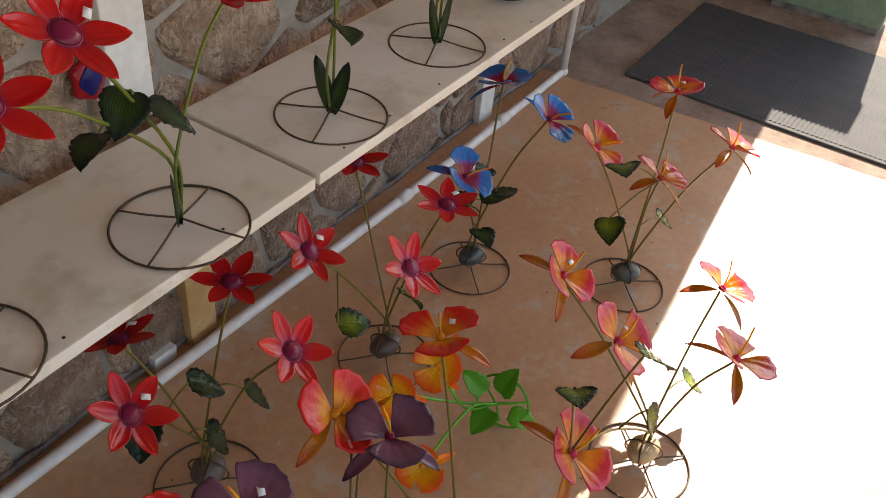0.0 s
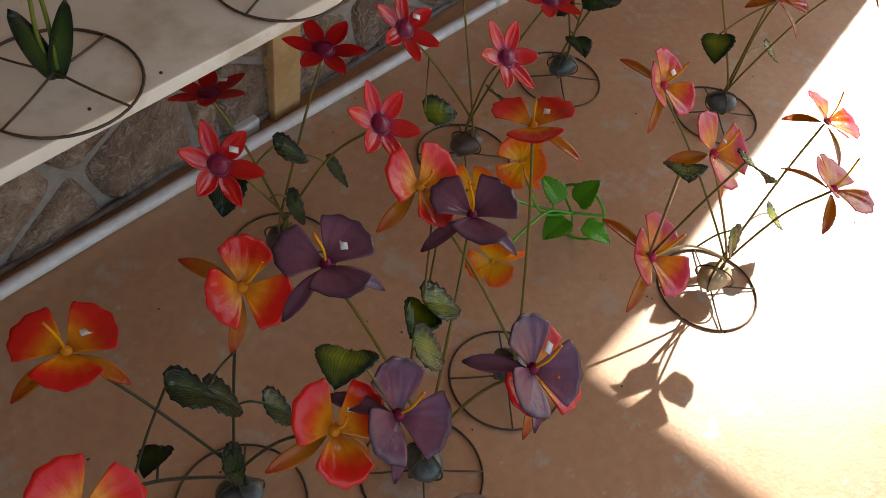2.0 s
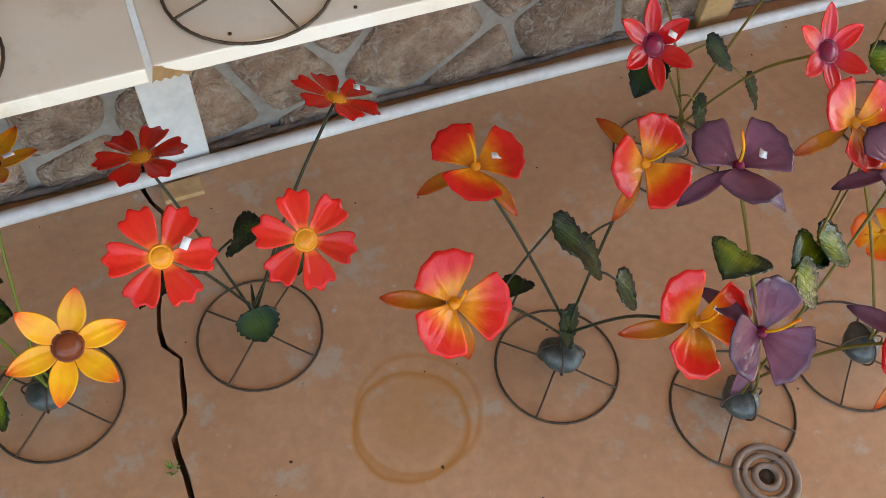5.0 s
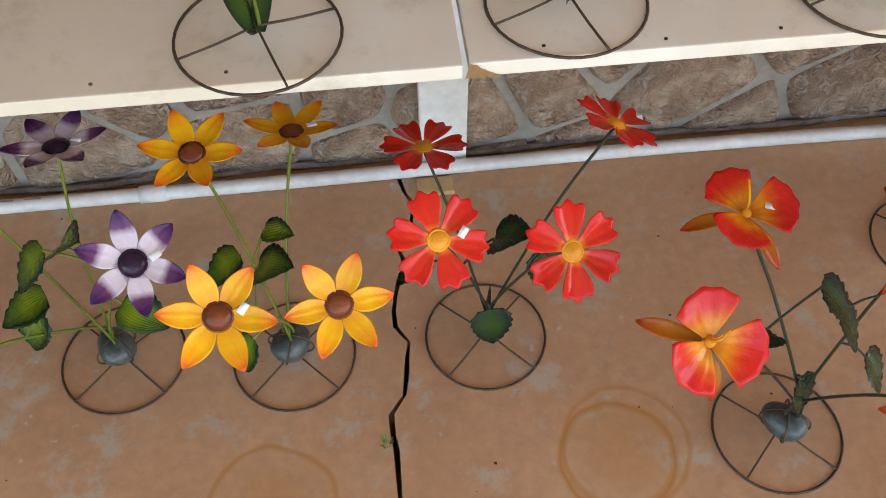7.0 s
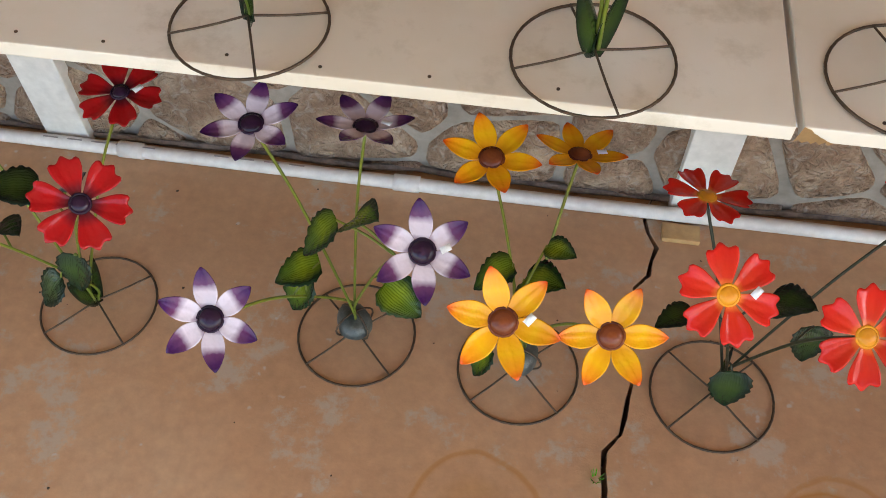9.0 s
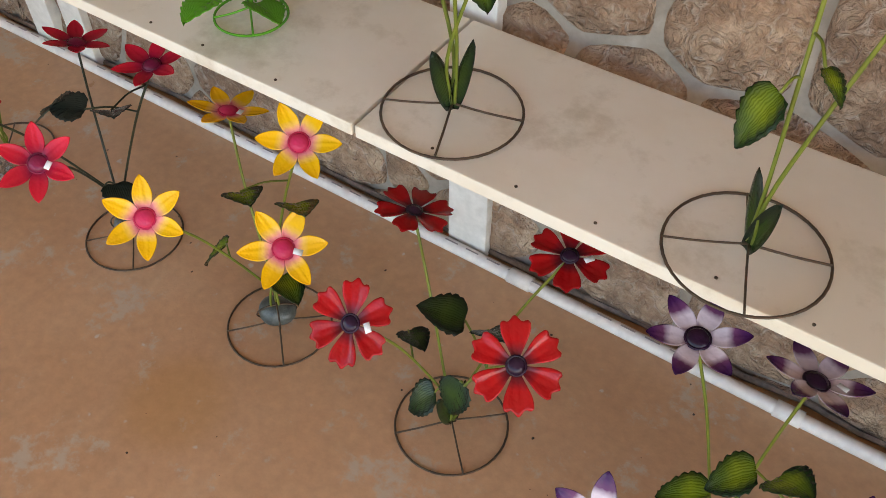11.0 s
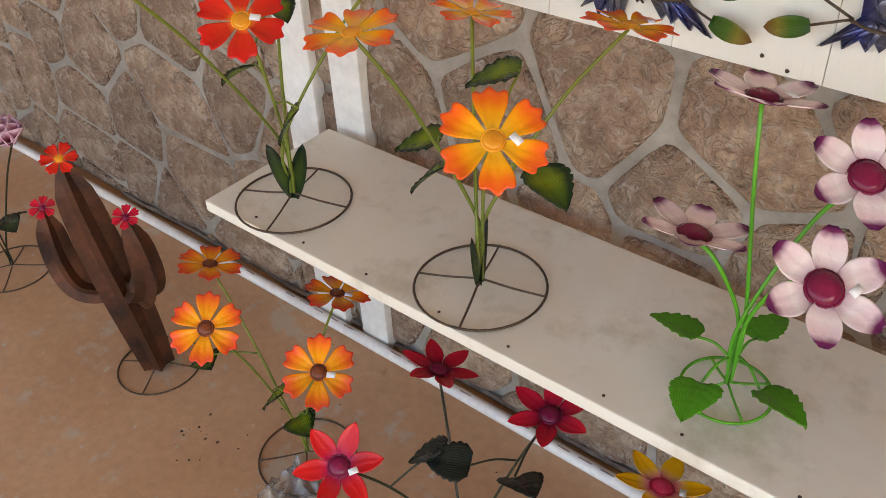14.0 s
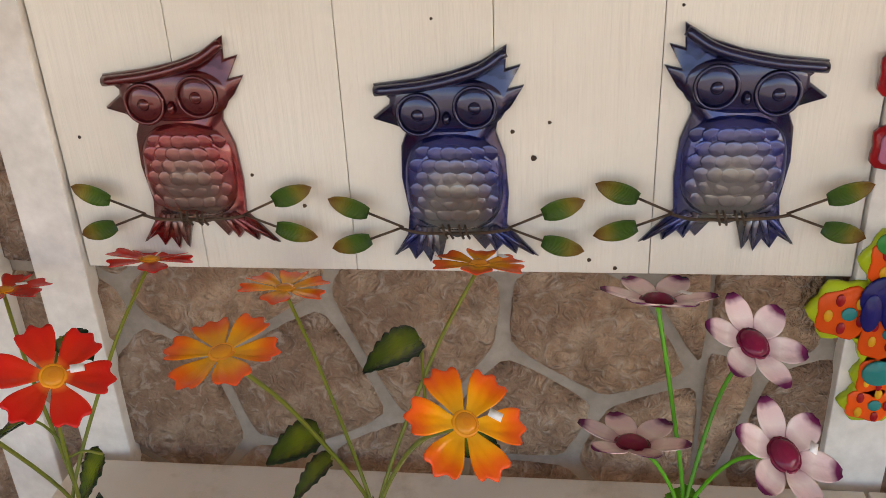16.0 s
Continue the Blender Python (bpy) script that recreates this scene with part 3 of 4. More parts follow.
tube_bm([Vector(p) for p in pts], 0.007, 6, bm=bm)
structure("baseboard", bm, GREYBROWN)

# posts against the wall
for i, (x0, x1, z0, z1, mat) in enumerate(((-2.75, -2.66, 0, 2.35, PAINTED), (-2.605, -2.525, 0, 2.35, PAINTED), (-1.455, -1.365, 0, 2.35, PAINTED), (-0.222, -0.135, 0, 0.555, PAINTED), (0.80, 0.885, 0.585, 2.35, PAINTED), (0.90, 0.975, 0, 0.555, RAWWOOD), (2.10, 2.18, 0, 0.555, PAINTED))):
    post = tagged(new("bench_post" if z1 < 1 else "wall_post", mesh_of("post", box_bm(x0, x1, 1.4225, YW - 0.001, z0, z1, 0.003), mat, False)), "unpainted pine post under the bench" if mat is RAWWOOD else "white painted timber post against the stone wall", "post", "timber posts")

# white siding panel
panel = tagged(new("siding_panel"), "white painted wood grain siding panel with grooves", "wall panel", kind="structure")
for x0, x1 in ((-2.522, -2.34), (-2.34, -2.122), (-2.122, -1.924), (-1.924, -1.72), (-1.72, -1.457)):
    part("plank", box_bm(x0 + 0.0004, x1 - 0.0004, YW - 0.022, YW - 0.002, 0.912, 2.3, 0.0012), SIDING, panel, smooth=False)

# bench boards
for i, (x0, x1, dz) in enumerate(((-2.60, -1.399, 0.0), (-1.393, -0.192, 0.0), (-0.184, 0.908, 0.002), (0.918, 2.14, 0.004))):
    bm = box_bm(x0, x1, 1.092, 1.398, 0.558 + dz, 0.58 + dz, 0.0025)
    board = tagged(new("bench_board", mesh_of("bench_board", bm, BOARD, False)), "cream painted plank bench top, scuffed and stained", "bench", "bench boards")
    k = x0 + 0.1
    while k < x1 - 0.05:
        bm = bmesh.new()
        bmesh.ops.create_cone(bm, cap_ends=True, segments=10, radius1=0.0023, radius2=0.0023, depth=0.0012, matrix=Matrix.Translation((k + random.uniform(-0.02, 0.02), 1.11 + random.uniform(-0.003, 0.003), 0.5806 + dz)))
        part("screw", bm, HOLE, board)
        k += 0.135
    for bx in (x0 + 0.035, x1 - 0.035):
        part("bracket", box_bm(bx - 0.02, bx + 0.02, 1.16, 1.42, 0.51 + dz, 0.557 + dz, 0.003), PAINTED, board, smooth=False)

# pvc pipe along the wall
pipe = tagged(new("water_pipe"), "white plastic water pipe along the foot of the wall", "pipe")
run = smooth_line([(-4.6, 1.395, 0.016), (-3.4, 1.404, 0.016), (-2.0, 1.407, 0.016), (-0.6, 1.403, 0.016), (0.4, 1.405, 0.016), (1.6, 1.372, 0.016), (2.4, 1.372, 0.016), (2.56, 1.372, 0.016)], 5)
part("pipe_run", tube_bm(run, 0.0135, 12), PVC, pipe)
part("pipe_riser", tube_bm([Vector((2.575, 1.372, 0.015)), Vector((2.575, 1.372, 0.9))], 0.0135, 12), PVC, pipe)
for x, y in ((-1.27, 1.405), (1.62, 1.372), (-0.72, 1.403), (2.15, 1.371)):
    part("coupling", tube_bm([Vector((x - 0.025, y, 0.017)), Vector((x + 0.025, y, 0.017))], 0.0165, 12), PVC, pipe)
bm = bmesh.new()
bmesh.ops.create_uvsphere(bm, u_segments=14, v_segments=10, radius=0.018, matrix=Matrix.Translation((2.575, 1.372, 0.017)))
part("elbow", bm, PVC, pipe)
for k in range(46):
    x = -3.2 + k * 0.05
    if k % 7 < 5:
        part("print_bar", box_bm(x, x + 0.03, 1.4035, 1.4065, 0.0291, 0.0299), INK, pipe, smooth=False)

# ---- things on the floor ----
P = plant
P("blue and red metal butterfly flowers on a stoned wire stand", (1.50, 1.09), [(1.36, 1.06, 0.36, F), (1.56, 0.98, 0.44, F), (1.6, 1.12, 0.46, U)], "hibiscus", "blue", "wine", "grey", "bronze", "dark_leaf")
P("orange and pink metal hibiscus on a stoned wire stand", (1.685, 0.757), [(1.561, 0.712, 0.404, S, "magenta", 9), (1.56, 0.86, 0.42, F), (1.72, 0.62, 0.44, S), (1.78, 0.78, 0.49, U)], "hibiscus", "magenta", "pink", "grey", "bronze", leaf_at=[(1.408, 0.750, 0.376, (-0.98, -0.45, -0.21), 0.98), (1.390, 0.750, 0.513, (-0.92, -0.45, 0.38), 1.05), (1.823, 0.750, 0.133, (0.79, -0.45, -0.61), 1.05)])
P("orange and magenta metal hibiscus standing in sunlight", (1.20, 0.508), [(0.991, 0.572, 0.467, F, "magenta", 9), (1.383, 0.499, 0.34, S, "magenta", -16), (1.135, 0.412, 0.41, S, "magenta", -61), (1.159, 0.737, 0.398, F, "magenta", -41), (0.803, 0.546, 0.409, F, "magenta", -51)], "hibiscus", "magenta", "pink", "tan", "bronze", leaf_at=[(0.561, 0.500, 0.791, (-0.83, -0.45, 0.55), 0.62), (0.849, 0.500, 0.600, (0.78, -0.45, -0.62), 1.05), (1.036, 0.500, 0.319, (0.15, -0.45, -0.99), 0.93), (1.365, 0.500, 0.106, (0.76, -0.45, -0.65), 1.05)])
P("red six-petalled metal flowers with a brown stone", (1.124, 1.077), [(0.92, 1.117, 0.41, F), (0.978, 0.944, 0.425, F, "pink_red"), (1.16, 1.2, 0.44, M), (1.195, 1.006, 0.406, M, "pink_red")], "daisy", "red", "wine", "brown", "bronze", leaf_at=[(0.920, 1.050, 0.270, (0.97, -0.45, -0.24), 1.05), (1.128, 1.050, 0.203, (0.66, -0.45, -0.75), 1.05)])
P("red metal daisies with dark green leaves", (0.666, 1.145), [(0.494, 1.091, 0.394, F), (0.776, 1.163, 0.413, M), (0.712, 0.98, 0.415, F, "pink_red"), (0.6, 1.24, 0.37, U)], "daisy", "red", "wine", "brown", "bronze", "dark_leaf", leaf_at=[(0.651, 1.120, 0.189, (0.38, -0.45, -0.92), 1.05), (0.747, 1.120, 0.206, (0.54, -0.45, -0.84), 1.05), (0.626, 1.120, 0.327, (0.80, -0.45, -0.61), 1.05), (0.536, 1.120, 0.331, (-0.69, -0.45, -0.72), 1.01)])
P("tall orange-red metal hibiscus on a wire stand", (0.748, 0.67), [(0.813, 0.781, 0.486, U), (0.621, 0.828, 0.463, F, "hibiscus", 48), (0.53, 0.55, 0.41, F)], "hibiscus", "hibiscus", "amber", "grey", "bronze", leaf_at=[(0.517, 0.720, 0.409, (0.83, -0.45, -0.56), 1.05), (0.524, 0.720, 0.392, (-0.97, -0.45, 0.26), 0.89)])
P("orange-red metal hibiscus with blackish stems", (0.28, 0.826), [(0.166, 0.978, 0.388, M, "hibiscus", 28), (0.361, 0.889, 0.42, F, "hibiscus", -32), (0.054, 0.785, 0.421, F, "hibiscus", 13), (0.294, 0.662, 0.435, F, "hibiscus", 28)], "hibiscus", "hibiscus", "amber", "grey", "dark", "dark_leaf", leaf_at=[(0.206, 0.840, 0.423, (0.76, -0.45, -0.65), 1.05), (0.254, 0.840, 0.354, (0.60, -0.45, -0.80), 1.05), (0.185, 0.840, 0.310, (-0.94, -0.45, 0.34), 0.70), (0.345, 0.840, 0.213, (0.60, -0.45, -0.80), 1.05), (0.268, 0.840, 0.161, (0.30, -0.45, -0.95), 1.05)])
P("dusty purple metal hibiscus on a stoned wire stand", (0.511, 0.659), [(0.421, 0.804, 0.491, M, "purple", 38), (0.644, 0.75, 0.451, M, "purple", 17), (0.358, 0.624, 0.436, F, "purple", -22), (0.5, 0.544, 0.463, F, "purple", -12)], "hibiscus", "purple", "wine", "grey", "bronze", leaf_at=[(0.334, 0.680, 0.536, (-0.82, -0.45, 0.57), 1.05), (0.450, 0.680, 0.425, (0.65, -0.45, -0.76), 1.05), (0.536, 0.680, 0.024, (0.45, -0.45, -0.89), 1.05)])
P("coral red metal flowers with amber centres", (-0.15, 1.047), [(-0.238, 0.946, 0.44, F), (-0.078, 0.92, 0.428, F), (-0.235, 1.178, 0.342, U), (0.03, 1.14, 0.40, (0.45, 0.28, 1.0))], "cosmos", "coral", "amber", None, "dark", "dark_leaf", base_leaves=2, leaf_at=[(-0.155, 1.020, 0.325, (0.58, -0.45, 0.81), 1.05), (-0.243, 1.020, 0.283, (-0.99, -0.45, -0.15), 0.81), (-0.082, 1.020, 0.284, (0.06, -0.45, -1.00), 0.93), (-0.152, 1.020, 0.134, (0.08, -0.45, -1.00), 1.05)])
P("golden metal daisies with brown domed centres", (-0.469, 1.046), [(-0.497, 0.867, 0.444, F), (-0.365, 0.907, 0.378, F), (-0.541, 1.125, 0.431, M), (-0.42, 1.208, 0.365, U)], "daisy", "gold", "brown", "grey", "olive", leaf_at=[(-0.478, 1.020, 0.310, (0.73, -0.45, 0.69), 1.05), (-0.495, 1.020, 0.343, (-0.89, -0.45, -0.46), 0.93), (-0.454, 1.020, 0.394, (0.97, -0.45, 0.24), 0.60), (-0.517, 1.020, 0.115, (-0.44, -0.45, -0.90), 0.96)])
P("white and violet metal daisies with a grey stone", (-0.749, 1.072), [(-0.61, 0.975, 0.41, F), (-0.87, 0.873, 0.347, F), (-0.87, 1.125, 0.445, M), (-0.72, 1.16, 0.427, U)], "daisy", "violet", "black", "grey", "olive", leaf_at=[(-0.737, 1.030, 0.379, (-0.75, -0.45, -0.67), 1.05), (-0.772, 1.030, 0.272, (-0.97, -0.45, -0.23), 1.04), (-0.798, 1.030, 0.235, (-0.39, -0.45, -0.92), 1.05), (-0.714, 1.030, 0.386, (0.57, -0.45, 0.82), 1.03), (-0.680, 1.030, 0.236, (0.91, -0.45, -0.42), 1.05)])
P("crimson metal flowers with black centres", (-1.208, 1.062), [(-1.279, 0.915, 0.407, F), (-1.042, 0.954, 0.451, L), (-1.338, 1.15, 0.393, U), (-1.084, 1.179, 0.42, M)], "cosmos", "crimson", "black", None, "olive", "dark_leaf", base_leaves=2, leaf_at=[(-1.172, 1.040, 0.355, (-0.89, -0.45, 0.45), 1.05), (-1.227, 1.040, 0.117, (-0.63, -0.45, -0.78), 1.05), (-1.277, 1.040, 0.253, (0.92, -0.45, 0.39), 0.84), (-1.133, 1.040, 0.363, (0.65, -0.45, 0.76), 1.03), (-1.178, 1.040, 0.190, (-0.07, -0.45, -1.00), 1.05)])
P("yellow metal daisies with pink centres", (-1.606, 1.061), [(-1.455, 0.977, 0.392, L), (-1.68, 0.91, 0.385, L), (-1.543, 1.128, 0.448, L), (-1.728, 1.154, 0.409, U)], "daisy", "yellow", "pink", "grey", "olive", leaf_at=[(-1.675, 1.040, 0.210, (-0.67, -0.45, -0.75), 1.05), (-1.604, 1.040, 0.379, (0.84, -0.45, 0.55), 1.05), (-1.484, 1.040, 0.420, (0.79, -0.45, 0.61), 1.05), (-1.548, 1.040, 0.208, (1.00, -0.45, 0.08), 1.04)])
P("cherry red metal daisies with black leaves", (-2.015, 1.069), [(-1.904, 0.893, 0.398, L), (-1.922, 1.166, 0.417, M), (-2.147, 1.171, 0.374, U), (-2.126, 0.915, 0.392, L, "pink_red")], "daisy", "cherry", "wine", "grey", "dark", "black_leaf", leaf_at=[(-1.986, 1.050, 0.367, (-1.00, -0.45, -0.02), 1.05), (-1.905, 1.050, 0.402, (0.80, -0.45, 0.60), 1.05), (-2.035, 1.050, 0.370, (-0.85, -0.45, -0.53), 1.05), (-1.983, 1.050, 0.185, (0.91, -0.45, -0.41), 1.05)])
P("orange and red metal flowers half wrapped in film", (-2.453, 1.092), [(-2.274, 1.021, 0.412, L), (-2.457, 0.949, 0.461, L), (-2.622, 1.084, 0.432, U), (-2.4, 1.19, 0.40, U)], "cosmos", "flame", "brown", None, "olive", "leaf", leaf_at=[(-2.452, 1.070, 0.214, (-0.71, -0.45, -0.70), 1.05), (-2.709, 1.070, 0.154, (0.88, -0.45, 0.47), 1.05), (-2.427, 1.070, 0.161, (0.95, -0.45, 0.32), 1.05)])
P("pink metal roses on a wire stand", (-3.544, 1.056), [(-3.45, 1.0, 0.5, L), (-3.4, 1.12, 0.42, L), (-3.6, 1.0, 0.42, L)], "rose", "rose", "pink", None, "dark", "dark_leaf")

# ---- things on the bench ----
ZB = 0.582
for label, base, heads, kind, colour, eye, lm, la in (
    ("red metal daisies standing on the bench", (0.686, 1.164), [(0.498, 1.080, 0.980, F), (0.399, 1.080, 0.942, F), (0.845, 1.200, 0.878, M)], "daisy", "red", "wine", "dark_leaf", [(0.648, 1.150, 0.803, (0.77, -0.45, -0.64), 1.05), (0.621, 1.150, 0.839, (-0.86, -0.45, -0.51), 0.98), (0.567, 1.150, 0.803, (-0.99, -0.45, -0.16), 0.88)]),
    ("red metal daisies with dark leaves on the bench", (1.077, 1.194), [(1.0, 1.1, 1.06, F), (1.2, 1.2, 1.08, M)], "daisy", "red", "wine", "dark_leaf", ()),
    ("red metal daisies on the plank bench", (1.44, 1.205), [(1.4, 1.1, 1.05, F), (1.55, 1.2, 1.08, M)], "daisy", "red", "wine", "dark_leaf", ()),
    ("orange metal flowers on the plank bench", (0.335, 1.175), [(0.3, 1.15, 1.06, M), (0.42, 1.22, 1.1, M)], "cosmos", "flame", "amber", "dark_leaf", ()),
    ("red metal flowers on the plank bench", (-0.053, 1.185), [(0.0, 1.2, 1.08, M), (-0.15, 1.24, 1.1, U)], "cosmos", "coral", "amber", "leaf", ()),
    ("orange metal flowers on the cream bench", (-0.429, 1.168), [(-0.38, 1.2, 1.1, M), (-0.52, 1.25, 1.08, U)], "cosmos", "flame", "amber", "leaf", ()),
    ("red metal flowers with green leaves on the bench", (-0.858, 1.166), [(-0.75, 1.25, 1.1, M), (-0.9, 1.26, 1.12, U)], "cosmos", "coral", "amber", "leaf", [(-0.881, 1.160, 0.817, (-0.39, -0.45, -0.92), 1.05), (-0.849, 1.160, 0.861, (0.84, -0.45, -0.54), 0.60)]),
    ("orange metal flowers in front of the tiled cross", (-1.295, 1.189), [(-1.267, 1.138, 1.004, L), (-1.42, 1.22, 0.99, U), (-1.18, 1.25, 1.06, M)], "cosmos", "flame", "amber", "leaf", [(-1.377, 1.180, 0.889, (-0.71, -0.45, -0.71), 1.05), (-1.271, 1.180, 0.866, (-0.99, -0.45, -0.11), 0.97), (-1.266, 1.180, 0.841, (0.74, -0.45, -0.67), 1.05), (-1.209, 1.180, 0.833, (0.99, -0.45, -0.15), 0.65)]),
    ("orange metal flowers below the owl plaques", (-2.069, 1.189), [(-1.933, 1.043, 0.951, L), (-2.193, 1.10, 0.988, M), (-2.205, 1.357, 0.922, U), (-1.942, 1.343, 0.97, U)], "cosmos", "tangerine", "amber", "leaf", [(-2.124, 1.180, 0.824, (-0.96, -0.45, -0.28), 1.05), (-2.114, 1.180, 0.785, (-0.79, -0.45, -0.61), 1.05), (-1.995, 1.180, 0.961, (-0.96, -0.45, -0.29), 1.05), (-1.967, 1.180, 0.834, (0.98, -0.45, -0.20), 1.06)]),
    ("coral red metal flowers at the end of the bench", (-2.469, 1.183), [(-2.37, 1.071, 0.972, L), (-2.41, 1.40, 0.94, U), (-2.45, 0.95, 1.05, U), (-2.6, 1.34, 0.92, U)], "cosmos", "coral", "amber", "leaf", [(-2.490, 1.170, 0.837, (-0.90, -0.45, -0.44), 1.05), (-2.404, 1.170, 0.786, (-0.52, -0.45, -0.85), 1.05), (-2.417, 1.170, 0.958, (0.98, -0.45, -0.20), 0.77)]),
):
    P(label, base, heads, kind, colour, eye, None, "olive", lm, la, z0=ZB, base_leaves=2, turn=20.0, group="flowers on the bench")
gp = P("white and maroon metal anemones with bright green stems", (-1.688, 1.21), [(-1.596, 1.153, 0.838, L), (-1.755, 1.19, 0.816, U), (-1.611, 1.281, 0.90, (0.35, -0.4, 0.85)), (-1.729, 1.255, 0.971, U)], "anemone", "blush", "wine", None, "green", "bright_leaf",
       leaf_at=[(-1.70, 1.15, 0.64, (0.1, -1, 0.1), 1.0), (-1.64, 1.18, 0.64, (1, -0.3, 0.1), 1.0), (-1.74, 1.22, 0.64, (-1, 0.1, 0.1), 1.0), (-1.68, 1.26, 0.64, (0.2, 1, 0.2), 0.9)], z0=ZB, ring=0.058, group="flowers on the bench", ringmat=STEM["green"])

# mat, green chest and log at the far end
bm = box_bm(2.74, 3.56, -0.5, 1.21, -0.006, 0.006, 0.003)
mat_ob = tagged(new("floor_mat", mesh_of("floor_mat", bm, RUBBER, False)), "dark grey ribbed rubber floor mat", "mat")
for k in range(110):
    y = -0.48 + k * 0.0153
    part("rib", cached("rib", lambda: mesh_of("rib", box_bm(2.76, 3.54, -0.004, 0.004, 0.005, 0.0085), RUBBER, False)), None, mat_ob, at=Matrix.Translation((0, y, 0)))
chest = tagged(new("green_chest"), "sage green painted wooden chest with dark foot", "chest")
part("body", box_bm(3.77, 3.97, 0.55, 1.0, 0.02, 0.66, 0.006), GREENPAINT, chest, smooth=False)
part("lid", box_bm(3.76, 3.98, 0.54, 1.01, 0.66, 0.7, 0.006), GREENPAINT, chest, smooth=False)
part("plinth", box_bm(3.78, 3.96, 0.56, 0.99, -0.01, 0.02), GREYBROWN, chest, smooth=False)
bm = tube_bm(smooth_line([(1.72, 1.2, 0.64), (1.85, 1.22, 0.645), (2.02, 1.2, 0.64)], 8), 0.05, 14)
for v in bm.verts:
    v.co += Vector((0, 0, 1)) * 0.012 * noise.noise(v.co * 25)
tagged(new("log", mesh_of("log", bm, BARK)), "weathered brown log lying on the bench", "log")

# floor drain
drain = tagged(new("floor_drain"), "round metal floor drain set in concrete", "drain")
for r, w in ((0.048, 0.006), (0.034, 0.005), (0.018, 0.006)):
    part("drain_ring", tube_bm([Vector((0.50 + r * math.cos(a * math.tau / 28), 0.544 + r * math.sin(a * math.tau / 28), 0.0015)) for a in range(28)], w, 6, True), ROUGHCONC, drain)
bm = bmesh.new()
bmesh.ops.create_cone(bm, cap_ends=True, segments=24, radius1=0.014, radius2=0.014, depth=0.002, matrix=Matrix.Translation((0.50, 0.544, 0.001)))
part("plug", bm, HOLE, drain)

# rusty cactus
cactus = tagged(new("metal_cactus"), "rusted sheet-metal cactus with small red flowers", "garden ornament")
cactus.location = (-2.923, 1.07, 0)
stand(cactus, 0.095, WIRE, 30)


def ribbed_bm(line, r, fins=7):
    bm = bmesh.new()
    rings, n = [], len(line)
    side = None
    for i, p in enumerate(line):
        d = (line[min(i + 1, n - 1)] - line[max(i - 1, 0)]).normalized()
        side = (side - d * side.dot(d)).normalized() if side else d.orthogonal().normalized()
        up = d.cross(side)
        u = i / (n - 1)
        s = r * (0.75 + 0.25 * math.sin(u * math.pi)) * (1.0 if u < 0.85 else math.cos((u - 0.85) / 0.15 * 1.35))
        rings.append([bm.verts.new(p + s * (1.0 if k % 2 == 0 else 0.6) * (math.cos(k * math.pi / fins) * side + math.sin(k * math.pi / fins) * up)) for k in range(2 * fins)])
    for a, b in zip(rings, rings[1:]):
        for k in range(2 * fins):
            bm.faces.new((a[k], a[(k + 1) % (2 * fins)], b[(k + 1) % (2 * fins)], b[k]))
    bm.faces.new(rings[0][::-1])
    bm.faces.new(rings[-1])
    return bm


trunk = part("trunk", ribbed_bm(smooth_line([(0, 0, 0.01), (-0.015, -0.01, 0.17), (-0.05, -0.02, 0.35), (-0.075, -0.03, 0.54)], 6), 0.05, 5), RUST, cactus, smooth=False)
part("arm", ribbed_bm(smooth_line([(-0.02, 0, 0.24), (0.05, -0.01, 0.25), (0.075, 0, 0.31), (0.06, 0, 0.44)], 6), 0.037, 5), RUST, cactus, smooth=False)
part("arm", ribbed_bm(smooth_line([(-0.03, 0, 0.22), (-0.1, -0.06, 0.23), (-0.14, -0.07, 0.3), (-0.14, -0.07, 0.42)], 6), 0.037, 5), RUST, cactus, smooth=False)
flower(cactus, "cosmos", "coral", "amber", (-0.075, -0.03, 0.548), (0.4, -0.3, 0.8), 0, 0.6)
flower(cactus, "cosmos", "cherry", "wine", (0.06, 0, 0.447), (0.4, -0.3, 0.8), 20, 0.45)
flower(cactus, "cosmos", "cherry", "wine", (-0.14, -0.07, 0.427), (0.4, -0.3, 0.8), 20, 0.45)

# the tipped plant with a bright green ring
tip = tagged(new("fallen_metal_flower"), "tipped-over orange metal flower with bright green ring and leaves", "garden ornament")
tip.location = (1.123, 0.788, 0.0)
loop = [Vector((0.012 * math.sin(a * math.tau / 28), 0.058 * math.cos(a * math.tau / 28), 0.06 + 0.058 * math.sin(a * math.tau / 28))) for a in range(28)]
part("base_ring", tube_bm(loop, 0.003, 6, True), STEM["green"], tip, "bright green wire ring")
for k, (y, z) in enumerate(((0.05, 0.09), (-0.05, 0.09), (0.0, 0.003))):
    part("spoke", tube_bm(smooth_line([(-0.03, 0, 0.08), (-0.015, y / 2, (0.08 + z) / 2), (0, y, z)], 4), 0.0028), STEM["green"], tip)
for k, (x, y, z) in enumerate(((-0.22, 0.12, 0.2), (-0.27, 0.02, 0.12), (-0.2, 0.05, 0.3))):
    part("stem", tube_bm(smooth_line([(-0.03, 0, 0.08), (-0.1, y * 0.3 + 0.02, 0.11), (x, y, z)], 6), 0.003), STEM["green"], tip)
    flower(tip, "hibiscus", "tangerine", "amber", (x, y, z), (-0.8, -0.2, 0.4), 40 * k, 0.75)
